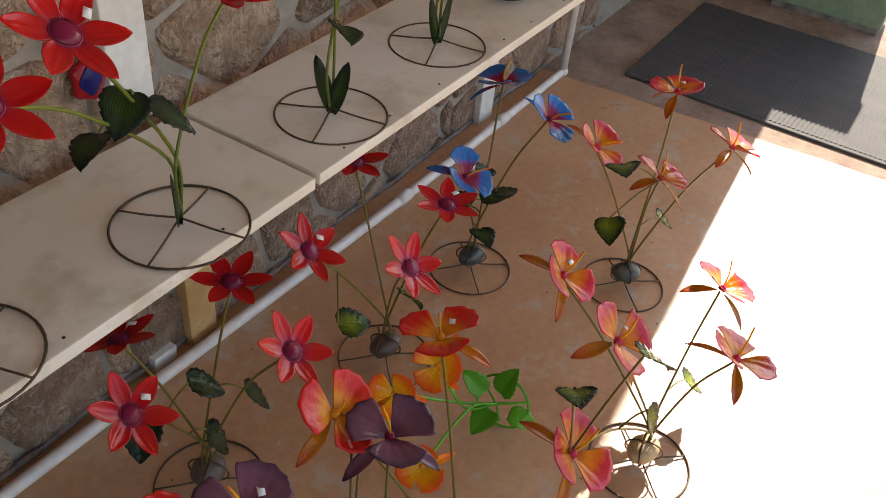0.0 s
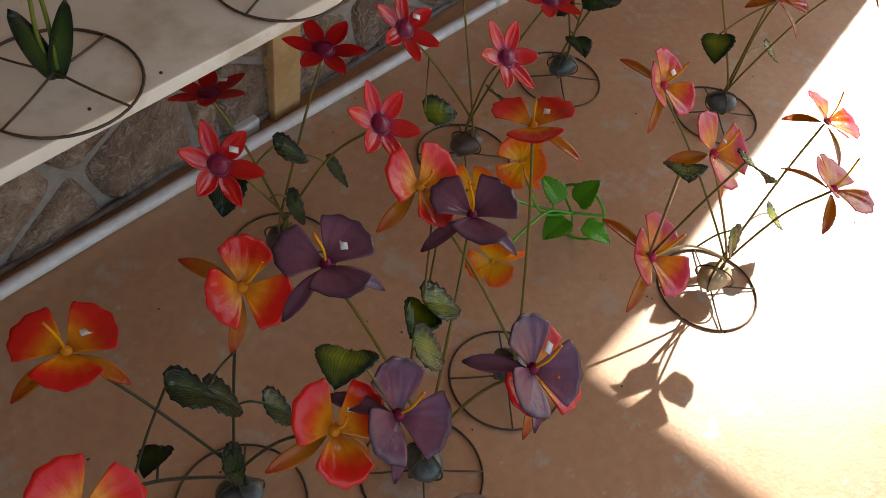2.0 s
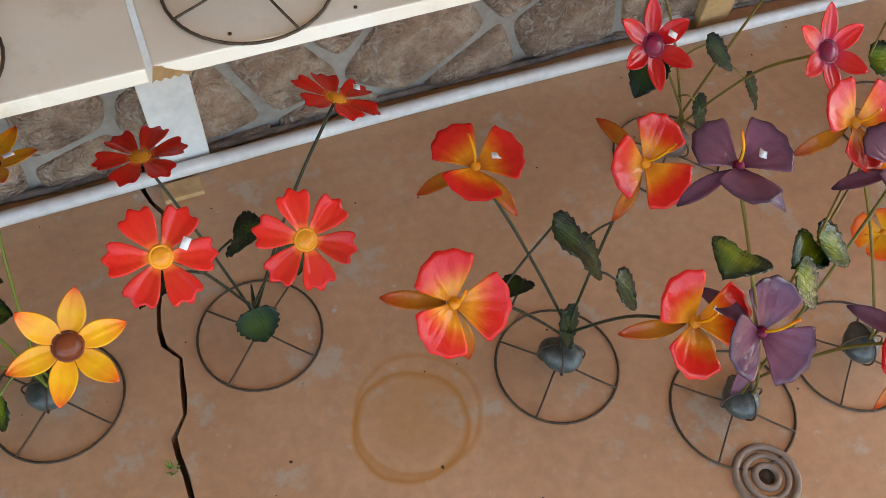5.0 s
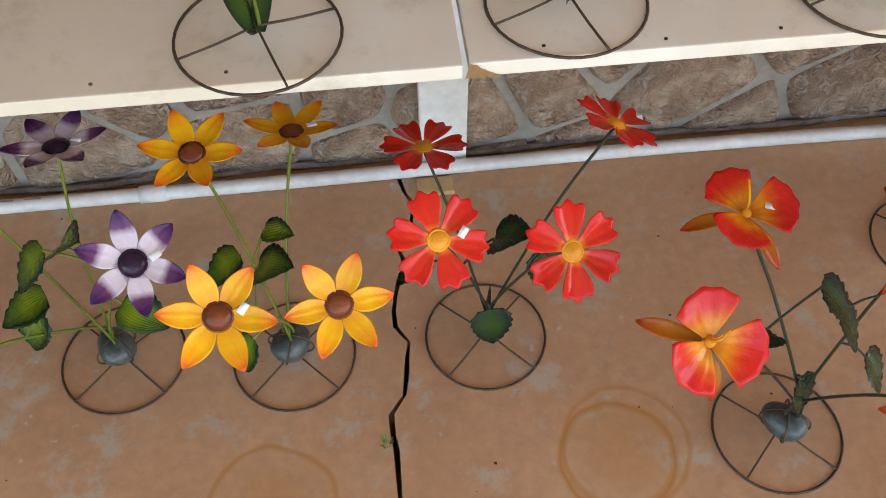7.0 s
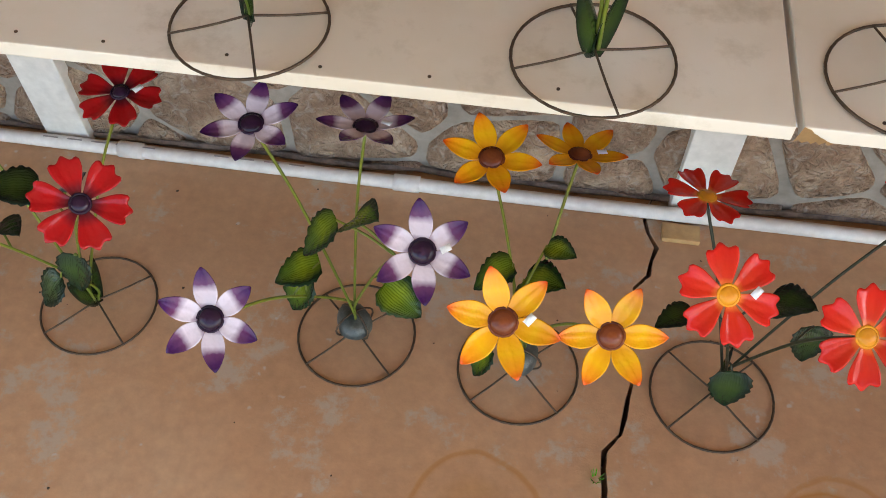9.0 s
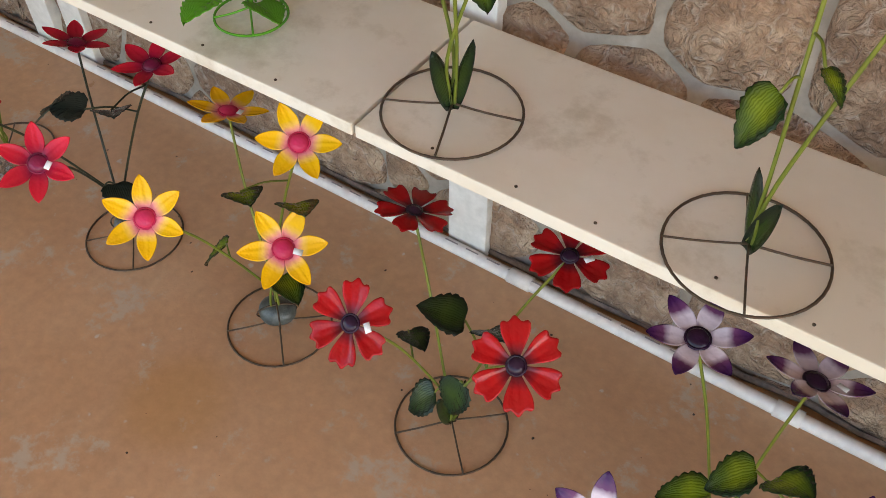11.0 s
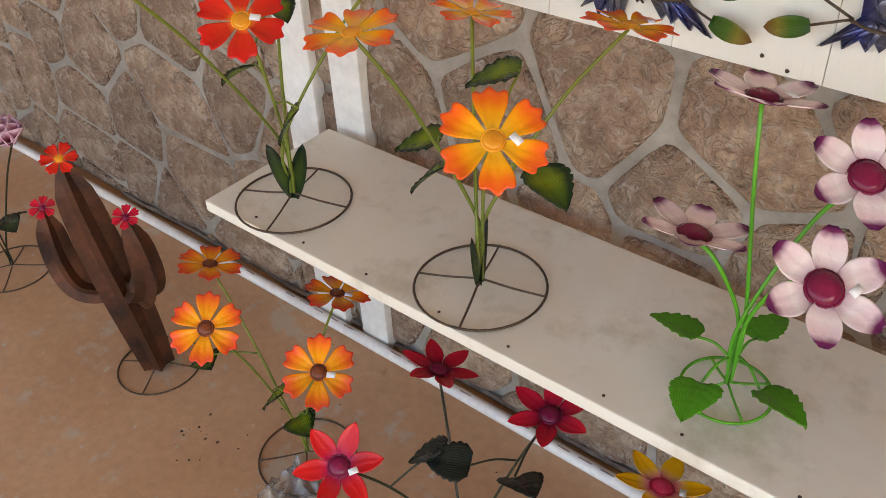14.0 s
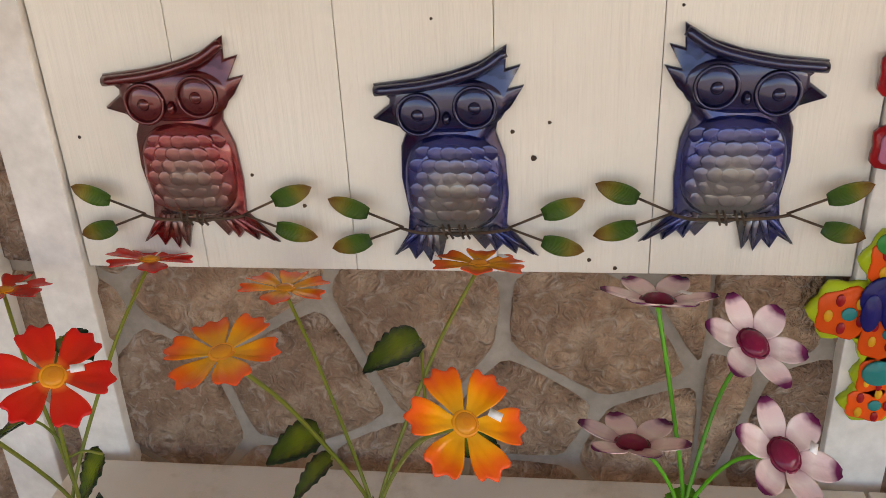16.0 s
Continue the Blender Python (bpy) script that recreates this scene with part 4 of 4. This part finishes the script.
for d, q in (((0.1, 0.9, 0.5), (-0.03, 0.03, 0.09)), ((0.2, -0.9, -0.1), (-0.03, -0.03, 0.07)), ((0.5, -0.2, 0.9), (-0.02, 0.0, 0.1)), ((-0.7, 0.1, -0.2), (-0.05, 0.0, 0.08))):
    leaf(tip, q, d, "bright_leaf", 0.9)


# ---- on the wall ----
def owl_mat(name, c1, c2, grey):
    m, t, b = material(name, 0.25, 0.55)
    v = coords(t)
    sep = t.nodes.new("ShaderNodeSeparateXYZ")
    t.links.new(v, sep.inputs[0])
    d = t.nodes.new("ShaderNodeVectorMath")
    d.operation = "LENGTH"
    mp = node(t, "ShaderNodeMapping", Location=(0.0, 0.0, 0.35), Scale=(12.0, 0.0, 8.0))
    t.links.new(v, mp.inputs[0])
    t.links.new(mp.outputs[0], d.inputs[0])
    col = ramp(t, d.outputs["Value"], [(0.35, grey), (0.75, c2), (1.0, c1)])
    cells = node(t, "ShaderNodeTexVoronoi", Scale=70.0)
    t.links.new(v, cells.inputs["Vector"])
    t.links.new(col, b.inputs["Base Color"])
    b.inputs["Coat Weight"].default_value = 0.8
    b.inputs["Coat Roughness"].default_value = 0.08
    bump(t, b, cells.outputs[0], 0.3, 0.003)
    return m


OWL = {"red": owl_mat("red_lacquered_metal", (0.09, 0.005, 0.008), (0.2, 0.014, 0.018), (0.16, 0.1, 0.085)),
       "blue": owl_mat("blue_lacquered_metal", (0.006, 0.007, 0.05), (0.012, 0.022, 0.16), (0.17, 0.165, 0.165))}
OUTLINE = ((-0.097, 0.08), (-0.074, 0.073), (-0.056, 0.066), (-0.065, 0.044), (-0.067, 0.003), (-0.06, -0.045), (-0.064, -0.075), (-0.084, -0.106), (-0.064, -0.094), (-0.056, -0.111), (-0.045, -0.098), (-0.036, -0.115), (-0.03, -0.098),
           (-0.022, -0.113), (-0.012, -0.074), (0.0, -0.079), (0.019, -0.074), (0.036, -0.095), (0.044, -0.085), (0.05, -0.098), (0.06, -0.086), (0.076, -0.101), (0.079, -0.09), (0.104, -0.104), (0.064, -0.06),
           (0.067, -0.018), (0.063, 0.03), (0.052, 0.062), (0.056, 0.08), (0.072, 0.094), (0.086, 0.117), (0.066, 0.112), (0.082, 0.141), (0.064, 0.136), (0.066, 0.164), (0.036, 0.146), (0.0, 0.134), (-0.04, 0.126), (-0.094, 0.12), (-0.07, 0.1))


def owl(x, z, colour, flip=1):
    """A pressed-metal owl wall plaque with a scaled belly, as one mesh."""
    bm = bmesh.new()
    ring = [Vector((flip * px, 0, pz)) for px, pz in OUTLINE]
    n = len(ring)
    rows = [[bm.verts.new((p.x * f, y, p.z * f)) for p in ring] for f, y in ((1.0, 0.0), (0.995, -0.004), (0.975, -0.0065))]
    for a, b in zip(rows, rows[1:]):
        for k in range(n):
            bm.faces.new((a[k], a[(k + 1) % n], b[(k + 1) % n], b[k]))
    bm.faces.new(rows[-1])
    bm.faces.new(rows[0][::-1])

    def bulge(cx, cz, rx, rz, depth, y=-0.004, power=1.0, seg=28):
        """A rounded-square cushion raised from the plate."""
        last = None
        for r in range(7):
            f, h = math.cos(r * math.pi / 12), math.sin(r * math.pi / 12)
            cur = []
            for k in range(seg):
                a = k * math.tau / seg
                c, d = math.cos(a), math.sin(a)
                cur.append(bm.verts.new((flip * (cx + rx * f * math.copysign(abs(c) ** power, c)), y - depth * h, cz + rz * f * math.copysign(abs(d) ** power, d))))
            if last:
                for k in range(seg):
                    bm.faces.new((last[k], last[(k + 1) % seg], cur[(k + 1) % seg], cur[k]))
            last = cur
            if r == 6:
                bmesh.ops.remove_doubles(bm, verts=cur, dist=0.00005)

    bulge(-0.001, -0.004, 0.062, 0.064, 0.02, power=0.72)
    bulge(-0.006, 0.094, 0.07, 0.034, 0.012, power=0.8)
    for i in range(6):
        for k in range(-3, 4):
            sx, sz = k * 0.0155 + (i % 2) * 0.0077 - 0.004, 0.038 - i * 0.0155
            if abs(sx) < 0.048:
                lift = 0.02 * math.sqrt(max(0.1, 1 - (sx / 0.066) ** 2 - (sz / 0.075) ** 2))
                bulge(sx, sz, 0.0125, 0.0105, 0.0021, -0.0022 - lift - 0.0006 * (i % 2), 1.0, 12)
    for ex, ez in ((-0.04, 0.086), (0.028, 0.094)):
        bulge(ex, ez, 0.025, 0.025, 0.008, -0.013, 1.0, 24)
        tube_bm([Vector((flip * (ex + 0.0245 * math.cos(a * math.tau / 24)), -0.0175, ez + 0.0245 * math.sin(a * math.tau / 24))) for a in range(24)], 0.0024, 6, True, bm)
        bulge(ex, ez, 0.008, 0.008, 0.006, -0.0195, 1.0, 16)
    tube_bm(smooth_line([(flip * -0.092, -0.007, 0.112), (flip * -0.04, -0.016, 0.119), (0, -0.017, 0.127), (flip * 0.035, -0.015, 0.138), (flip * 0.064, -0.007, 0.156)], 6), 0.0065, 8, bm=bm)
    bulge(-0.006, 0.081, 0.006, 0.009, 0.012, -0.013, 1.0, 12)
    for fx, tx, tz in ((-0.04, -0.054, -0.106), (-0.034, -0.035, -0.109), (-0.028, -0.023, -0.107), (0.036, 0.05, -0.094), (0.044, 0.074, -0.097), (0.048, 0.098, -0.1), (-0.046, -0.08, -0.102)):
        tube_bm([Vector((flip * fx, -0.008, -0.062)), Vector((flip * (fx + tx) / 2, -0.009, (tz - 0.062) / 2)), Vector((flip * tx, -0.005, tz))], 0.006, 6, bm=bm, taper=0.3)
    ob = tagged(new("owl_plaque", mesh_of("owl_plaque", bm, OWL[colour], True)), f"{colour} lacquered hammered metal owl on a leafy perch", "wall ornament", "owl plaques")
    ob.location = (x, YW - 0.023, z + 0.006)
    ob.scale = (1.06, 1.0, 1.08)
    sprig = tagged(new("leaf_sprig"), "four green metal leaves on the perch wire of an owl", "wall ornament", "owl sprigs")
    sprig.location = (x, YW - 0.044, z)
    part("perch_wire", tube_bm(smooth_line([(-0.072, -0.004, -0.056), (-0.04, -0.006, -0.062), (0.04, -0.006, -0.06), (0.072, -0.004, -0.056)], 6), 0.0022), WIRE, sprig)
    for cx in (-0.014, -0.006, 0.008, 0.016):
        part("claw", tube_bm([Vector((cx - 0.003, -0.004, -0.05)), Vector((cx, -0.011, -0.06)), Vector((cx + 0.003, -0.004, -0.07))], 0.0018, 5), WIRE, sprig)
    for s in (-1, 1):
        for dz, lz in ((0.018, 0.022), (-0.02, 0.0)):
            q = Vector((s * 0.115, -0.004, -0.052 + dz))
            part("twig", tube_bm([Vector((s * 0.07, 0.0, -0.056)), q], 0.0018, 5), WIRE, sprig)
            d = Vector((s, 0, 0.35 if dz > 0 else -0.3)).normalized()
            y = Vector((0, -1, 0)) if s > 0 else Vector((0, 1, 0))
            m = Matrix((d, y.cross(d) * -1, Vector((0, -1, 0)))).transposed().to_4x4()
            part("leaf", cached("owl_leaf", lambda: mesh_of("leaf", blade_bm(0.058, upright, 0.05, -0.1, 0.2, 0.0), PAINT["owl_leaf"])), None, sprig, at=Matrix.Translation(q) @ m)
    return ob


owl(-2.337, 1.062, "red")
owl(-1.978, 1.045, "blue")
owl(-1.627, 1.068, "blue", -1)
owl(-2.02, 1.41, "red")
owl(-1.62, 1.41, "red")

# painted pottery cross on the post
GLAZE = {n: enamel(n + "_glaze", [(0.0, c), (1.0, c)], 0.12) for n, c in (("orange", (0.75, 0.09, 0.01)), ("cobalt", (0.012, 0.012, 0.12)), ("lime", (0.4, 0.5, 0.02)), ("teal", (0.02, 0.2, 0.2)), ("green", (0.03, 0.22, 0.05)), ("red", (0.3, 0.01, 0.014)), ("white", (0.75, 0.75, 0.7)), ("gold", (0.7, 0.35, 0.02)), ("maroon", (0.22, 0.01, 0.02)), ("mauve", (0.35, 0.12, 0.2)))}


def disc_bm(x, z, r, depth, squash=1.0, lobes=0, y=0.0, seg=24):
    bm = bmesh.new()
    rim = [(x + r * (1 + (0.1 * math.cos(lobes * k * math.tau / seg) if lobes else 0)) * math.cos(k * math.tau / seg), z + squash * r * (1 + (0.1 * math.cos(lobes * k * math.tau / seg) if lobes else 0)) * math.sin(k * math.tau / seg)) for k in range(seg)]
    rows = [[bm.verts.new((x + (px - x) * f, y - d, z + (pz - z) * f)) for px, pz in rim] for f, d in ((1, 0), (1, depth * 0.6), (0.93, depth))]
    for a, b in zip(rows, rows[1:]):
        for k in range(seg):
            bm.faces.new((a[k], a[(k + 1) % seg], b[(k + 1) % seg], b[k]))
    bm.faces.new(rows[-1])
    bm.faces.new(rows[0][::-1])
    return bm


cross = tagged(new("pottery_cross"), "glazed pottery cross painted with orange flowers and a blue bird", "wall ornament")
cross.location = (-1.41, 1.4225, 0.84)
for x, z, r, q in ((0, 0.105, 0.045, 1.0), (0, 0.0, 0.04, 1.3), (-0.055, 0.03, 0.045, 1.0), (0.06, 0.02, 0.045, 1.0), (0, -0.07, 0.03, 1.3), (0, -0.115, 0.04, 0.8)):
    lobe = part("arm", disc_bm(x, z, r, 0.012, q, 6), GLAZE["lime"], cross)
    part("painted_flower", disc_bm(x, z, r * 0.86, 0.003, q, 5, -0.012), GLAZE["orange"], lobe)
    part("painted_eye", disc_bm(x + 0.004, z, r * 0.22, 0.002, 1, 0, -0.0155), GLAZE["teal"], lobe)
    for k in range(5):
        a = k * math.tau / 5 + x * 9
        part("painted_dot", disc_bm(x + r * 0.5 * math.cos(a), z + r * 0.5 * math.sin(a), r * 0.13, 0.0015, 1.6, 0, -0.0155, 10), GLAZE["gold" if k % 2 else "red"], lobe)
for k, (x, z, r, q) in enumerate(((-0.012, 0.055, 0.03, 1.1), (0.012, 0.04, 0.026, 1.5), (-0.026, 0.035, 0.013, 2.2), (0.036, 0.05, 0.016, 0.6))):
    part("painted_wing", disc_bm(x, z, r, 0.004, q, 0, -0.0175 - 0.001 * k), GLAZE["cobalt"], cross)
part("painted_leaf", disc_bm(-0.01, 0.135, 0.025, 0.004, 0.7, 0, -0.0175), GLAZE["green"], cross)
part("painted_leaf", disc_bm(0.0, -0.06, 0.022, 0.004, 0.9, 0, -0.0175), GLAZE["teal"], cross)
part("price_label", box_bm(-0.016, 0.004, -0.02, -0.0185, 0.11, 0.12), LABEL, cross, "small white price label")

for x, z, c in ((-1.405, 1.18, "red"), (-1.40, 1.09, "red")):
    fly = tagged(new("pottery_butterfly"), "red and mauve glazed pottery butterfly on the post", "wall ornament", "pottery butterflies")
    fly.location = (x, 1.4225, z)
    for s in (-1, 1):
        w = part("wing", disc_bm(s * 0.035, 0.008, 0.034, 0.01, 1.0, 5), GLAZE[c], fly)
        part("painted_patch", disc_bm(s * 0.037, 0.008, 0.024, 0.003, 1.0, 5, -0.01), GLAZE["mauve"], w)
    part("body", disc_bm(0, 0, 0.009, 0.014, 3.0), GLAZE["teal"], fly)

# round welcome plaque with a calla lily
plq = tagged(new("welcome_plaque"), "round maroon welcome plaque with white calla lily", "sign")
plq.location = (-1.20, YW - 0.02, 0.93)
part("disc", disc_bm(0, 0, 0.145, 0.016, 1.0, 0, 0, 40), GLAZE["red"], plq)
bm = bmesh.new()
for k, ch in enumerate("BIENVENIDOS"):
    cu = bpy.data.curves.new("letter", "FONT")
    cu.body, cu.size, cu.align_x, cu.extrude = ch, 0.03, "CENTER", 0.0006
    ob = new("letter", cu)
    ob.data.materials.append(GLAZE["white"])
    ob.parent = plq
    a = radians(188 - k * 19.6)
    ob.matrix_basis = Matrix.Translation((0.112 * math.cos(a), -0.0175, 0.112 * math.sin(a))) @ Matrix.Rotation(math.pi / 2, 4, "X") @ Matrix.Rotation(a - math.pi / 2, 4, "Z")
bm.free()
part("lily", disc_bm(0.0, 0.01, 0.03, 0.006, 1.5, 0, -0.016), GLAZE["white"], plq, "white calla lily in relief")
part("spadix", disc_bm(0.0, 0.015, 0.008, 0.005, 2.0, 0, -0.022), GLAZE["gold"], plq)
for x, z, q in ((-0.04, -0.05, 1.6), (0.05, -0.05, 1.4), (0.0, -0.07, 1.2)):
    part("painted_leaf", disc_bm(x, z, 0.026, 0.004, q, 0, -0.016), GLAZE["green"], plq)

# small pottery piece hanging near the far post
piece = tagged(new("pottery_ornament"), "small multicoloured glazed pottery ornament on the stone wall", "wall ornament")
piece.location = (0.766, YW - 0.02, 0.694)
part("body", disc_bm(0, 0, 0.03, 0.012, 1.2, 5), GLAZE["red"], piece)
part("painted_patch", disc_bm(0, 0, 0.02, 0.003, 1.2, 4, -0.012), GLAZE["cobalt"], piece)


# ---- small things ----
# crumpled film round the flame-coloured flowers' stand
bm = bmesh.new()
bmesh.ops.create_grid(bm, x_segments=12, y_segments=12, size=0.055)
for v in bm.verts:
    n = noise.noise_vector(v.co * 45)
    v.co = Vector((v.co.x * 0.8 + n.x * 0.012, v.co.y + n.y * 0.012, 0.02 + abs(n.z) * 0.045))
bmesh.ops.solidify(bm, geom=bm.faces[:], thickness=0.0004)
film_ob = tagged(new("plastic_film", mesh_of("plastic_film", bm, FILM, False)), "crumpled clear plastic film lying on the wire stand", "packaging")
film_ob.location = (-2.40, 1.0, 0.0)

# leaf litter and grit
bm = bmesh.new()
rnd = random.Random(31)
spots = [(rnd.uniform(-3.2, 2.4), rnd.uniform(0.3, 1.38), 1.0) for k in range(170)] + [(-2.68 + rnd.gauss(0, 0.05), 0.99 + rnd.gauss(0, 0.03), 1.3) for k in range(16)]
for x, y, f in spots:
    r = rnd.uniform(0.0008, 0.0032) * f
    c = [bm.verts.new((x + r * math.cos(a) * rnd.uniform(0.6, 1.3), y + r * math.sin(a) * rnd.uniform(0.6, 1.3), 0.0006)) for a in (0, 1.2, 2.5, 3.8, 5.0)]
    top = bm.verts.new((x, y, 0.0006 + r * 0.5))
    for a, b in zip(c, c[1:] + c[:1]):
        bm.faces.new((a, b, top))
tagged(new("floor_grit", mesh_of("floor_grit", bm, HOLE, False)), "dark grit and leaf crumbs scattered over the floor", "debris", kind="stuff")

# weed in the crack
weed = tagged(new("weed"), "tiny green weed growing from the floor crack", "plant")
weed.location = (-0.33, 0.875, 0.0)
for k in range(14):
    a, h = rnd.uniform(0, math.tau), rnd.uniform(0.008, 0.02)
    part("blade", tube_bm([Vector((0.004 * math.cos(a), 0.004 * math.sin(a), -0.004)), Vector((0.012 * math.cos(a), 0.012 * math.sin(a), h))], 0.0012, 4, taper=0.3), PAINT["bright_leaf"], weed)

# nail holes in the siding
for x, z, r in ((-1.902, 1.115, 0.003), (-1.875, 1.079, 0.004), (-1.855, 1.127, 0.0025), (-2.187, 1.01, 0.003), (-2.255, 1.055, 0.0025), (-1.80, 0.932, 0.003), (-1.765, 0.92, 0.003), (-2.0, 1.26, 0.002), (-2.49, 1.11, 0.0025), (-1.70, 1.27, 0.002)):
    part("nail_hole", disc_bm(x, z, r, 0.0008, 1.0, 3, YW - 0.022, 9), HOLE, panel)

# pine block under the pipe at the crack, and splintered wood at a board's end
tagged(new("timber_block", mesh_of("timber_block", box_bm(-0.235, -0.165, 1.35, 1.388, 0.0, 0.012, 0.003), RAWWOOD, False)), "raw pine offcut under the pipe by the crack", "offcut")
chip = bmesh.new()
rim = random.Random(44)
low = [chip.verts.new((-0.186 + 0.045 * k / 9 - 0.004, 1.0905, 0.558 + 0.004 * (k % 2))) for k in range(10)]
high = [chip.verts.new((-0.184 + 0.04 * k / 9, 1.0915, 0.583 - 0.022 * (k / 9) + rim.uniform(-0.002, 0.002))) for k in range(10)]
for k in range(9):
    chip.faces.new((low[k], low[k + 1], high[k + 1], high[k]))
bmesh.ops.solidify(chip, geom=chip.faces[:], thickness=-0.004)
tagged(new("wood_splinter", mesh_of("wood_splinter", chip, RAWWOOD, False)), "splintered raw wood at a bench board's end", "splinter")

# white block beside the pine post
tagged(new("timber_block", mesh_of("timber_block", box_bm(0.80, 0.86, 1.425, 1.452, 0.02, 0.055, 0.003), PAINTED, False)), "white painted timber offcut by the pine post", "offcut").location.z = -0.0195


# ---- stones of the wall ----
def clip_poly(poly, nx, nz, d):
    out = []
    for (ax, az), (bx, bz) in zip(poly, poly[1:] + poly[:1]):
        da, db = ax * nx + az * nz - d, bx * nx + bz * nz - d
        if da <= 0:
            out.append((ax, az))
        if (da < 0 < db) or (db < 0 < da):
            s = da / (da - db)
            out.append((ax + (bx - ax) * s, az + (bz - az) * s))
    return out


def stone_panel(x0, x1, z0, z1, seed):
    rnd = random.Random(seed)
    cw, chh = 0.25, 0.185
    seeds = []
    rows = int((z1 - z0) / chh) + 1
    for j in range(-1, rows + 1):
        for i in range(-1, int((x1 - x0) / cw) + 2):
            seeds.append((x0 + (i + 0.5 * (j % 2) + rnd.uniform(-0.4, 0.4)) * cw, z0 + (j + 0.5 + rnd.uniform(-0.4, 0.4)) * chh))
    for sx, sz in seeds:
        poly = [(x0 + 0.002, z0), (x1 - 0.002, z0), (x1 - 0.002, z1), (x0 + 0.002, z1)]
        for ox, oz in seeds:
            if (ox, oz) == (sx, sz) or abs(ox - sx) > 0.7 or abs(oz - sz) > 0.6:
                continue
            dx, dz = ox - sx, oz - sz
            ln = math.hypot(dx, dz)
            nx, nz = dx / ln, dz / ln
            poly = clip_poly(poly, nx, nz, nx * (sx + ox) / 2 + nz * (sz + oz) / 2 - 0.0068)
            if len(poly) < 3:
                break
        if len(poly) < 3:
            continue
        cut = []
        for a, b in zip(poly, poly[1:] + poly[:1]):
            if math.hypot(b[0] - a[0], b[1] - a[1]) < 0.004:
                continue
            cut += [(a[0] * 0.88 + b[0] * 0.12, a[1] * 0.88 + b[1] * 0.12), (a[0] * 0.12 + b[0] * 0.88, a[1] * 0.12 + b[1] * 0.88)]
        if len(cut) < 6:
            continue
        cut = [(a[0] * f + b[0] * (1 - f), a[1] * f + b[1] * (1 - f)) for a, b in zip(cut, cut[1:] + cut[:1]) for f in (0.75, 0.25)]
        cx, cz = sum(p[0] for p in cut) / len(cut), sum(p[1] for p in cut) / len(cut)
        n = len(cut)
        verts, faces = [], []
        for f, y in ((1.0, 0.004), (0.955, -0.006), (0.88, -0.012)):
            for px, pz in cut:
                verts.append(((px - cx) * f, y + (rnd.uniform(-0.002, 0.002) if y < 0 else 0), (pz - cz) * f))
        for r in (0, 1):
            for k in range(n):
                faces.append((r * n + k, r * n + (k + 1) % n, (r + 1) * n + (k + 1) % n, (r + 1) * n + k))
        faces.append(tuple(2 * n + k for k in range(n)))
        me = bpy.data.meshes.new("stone")
        me.from_pydata(verts, [], faces)
        me.materials.append(FACE)
        for p in me.polygons:
            p.use_smooth = True
        ob = new("stone", me)
        ob.parent = wall
        ob.matrix_basis = Matrix.Translation((cx, YW, cz))


for i, (a, b) in enumerate(((-5.2, -4.03), (-4.03, -2.83), (-2.83, -1.63), (-1.63, -0.43), (-0.43, 0.77), (0.77, 1.97), (1.97, 3.0))):
    stone_panel(a, b, 0.008, 1.25 if i not in (0, 1) else 1.5, 20 + i)
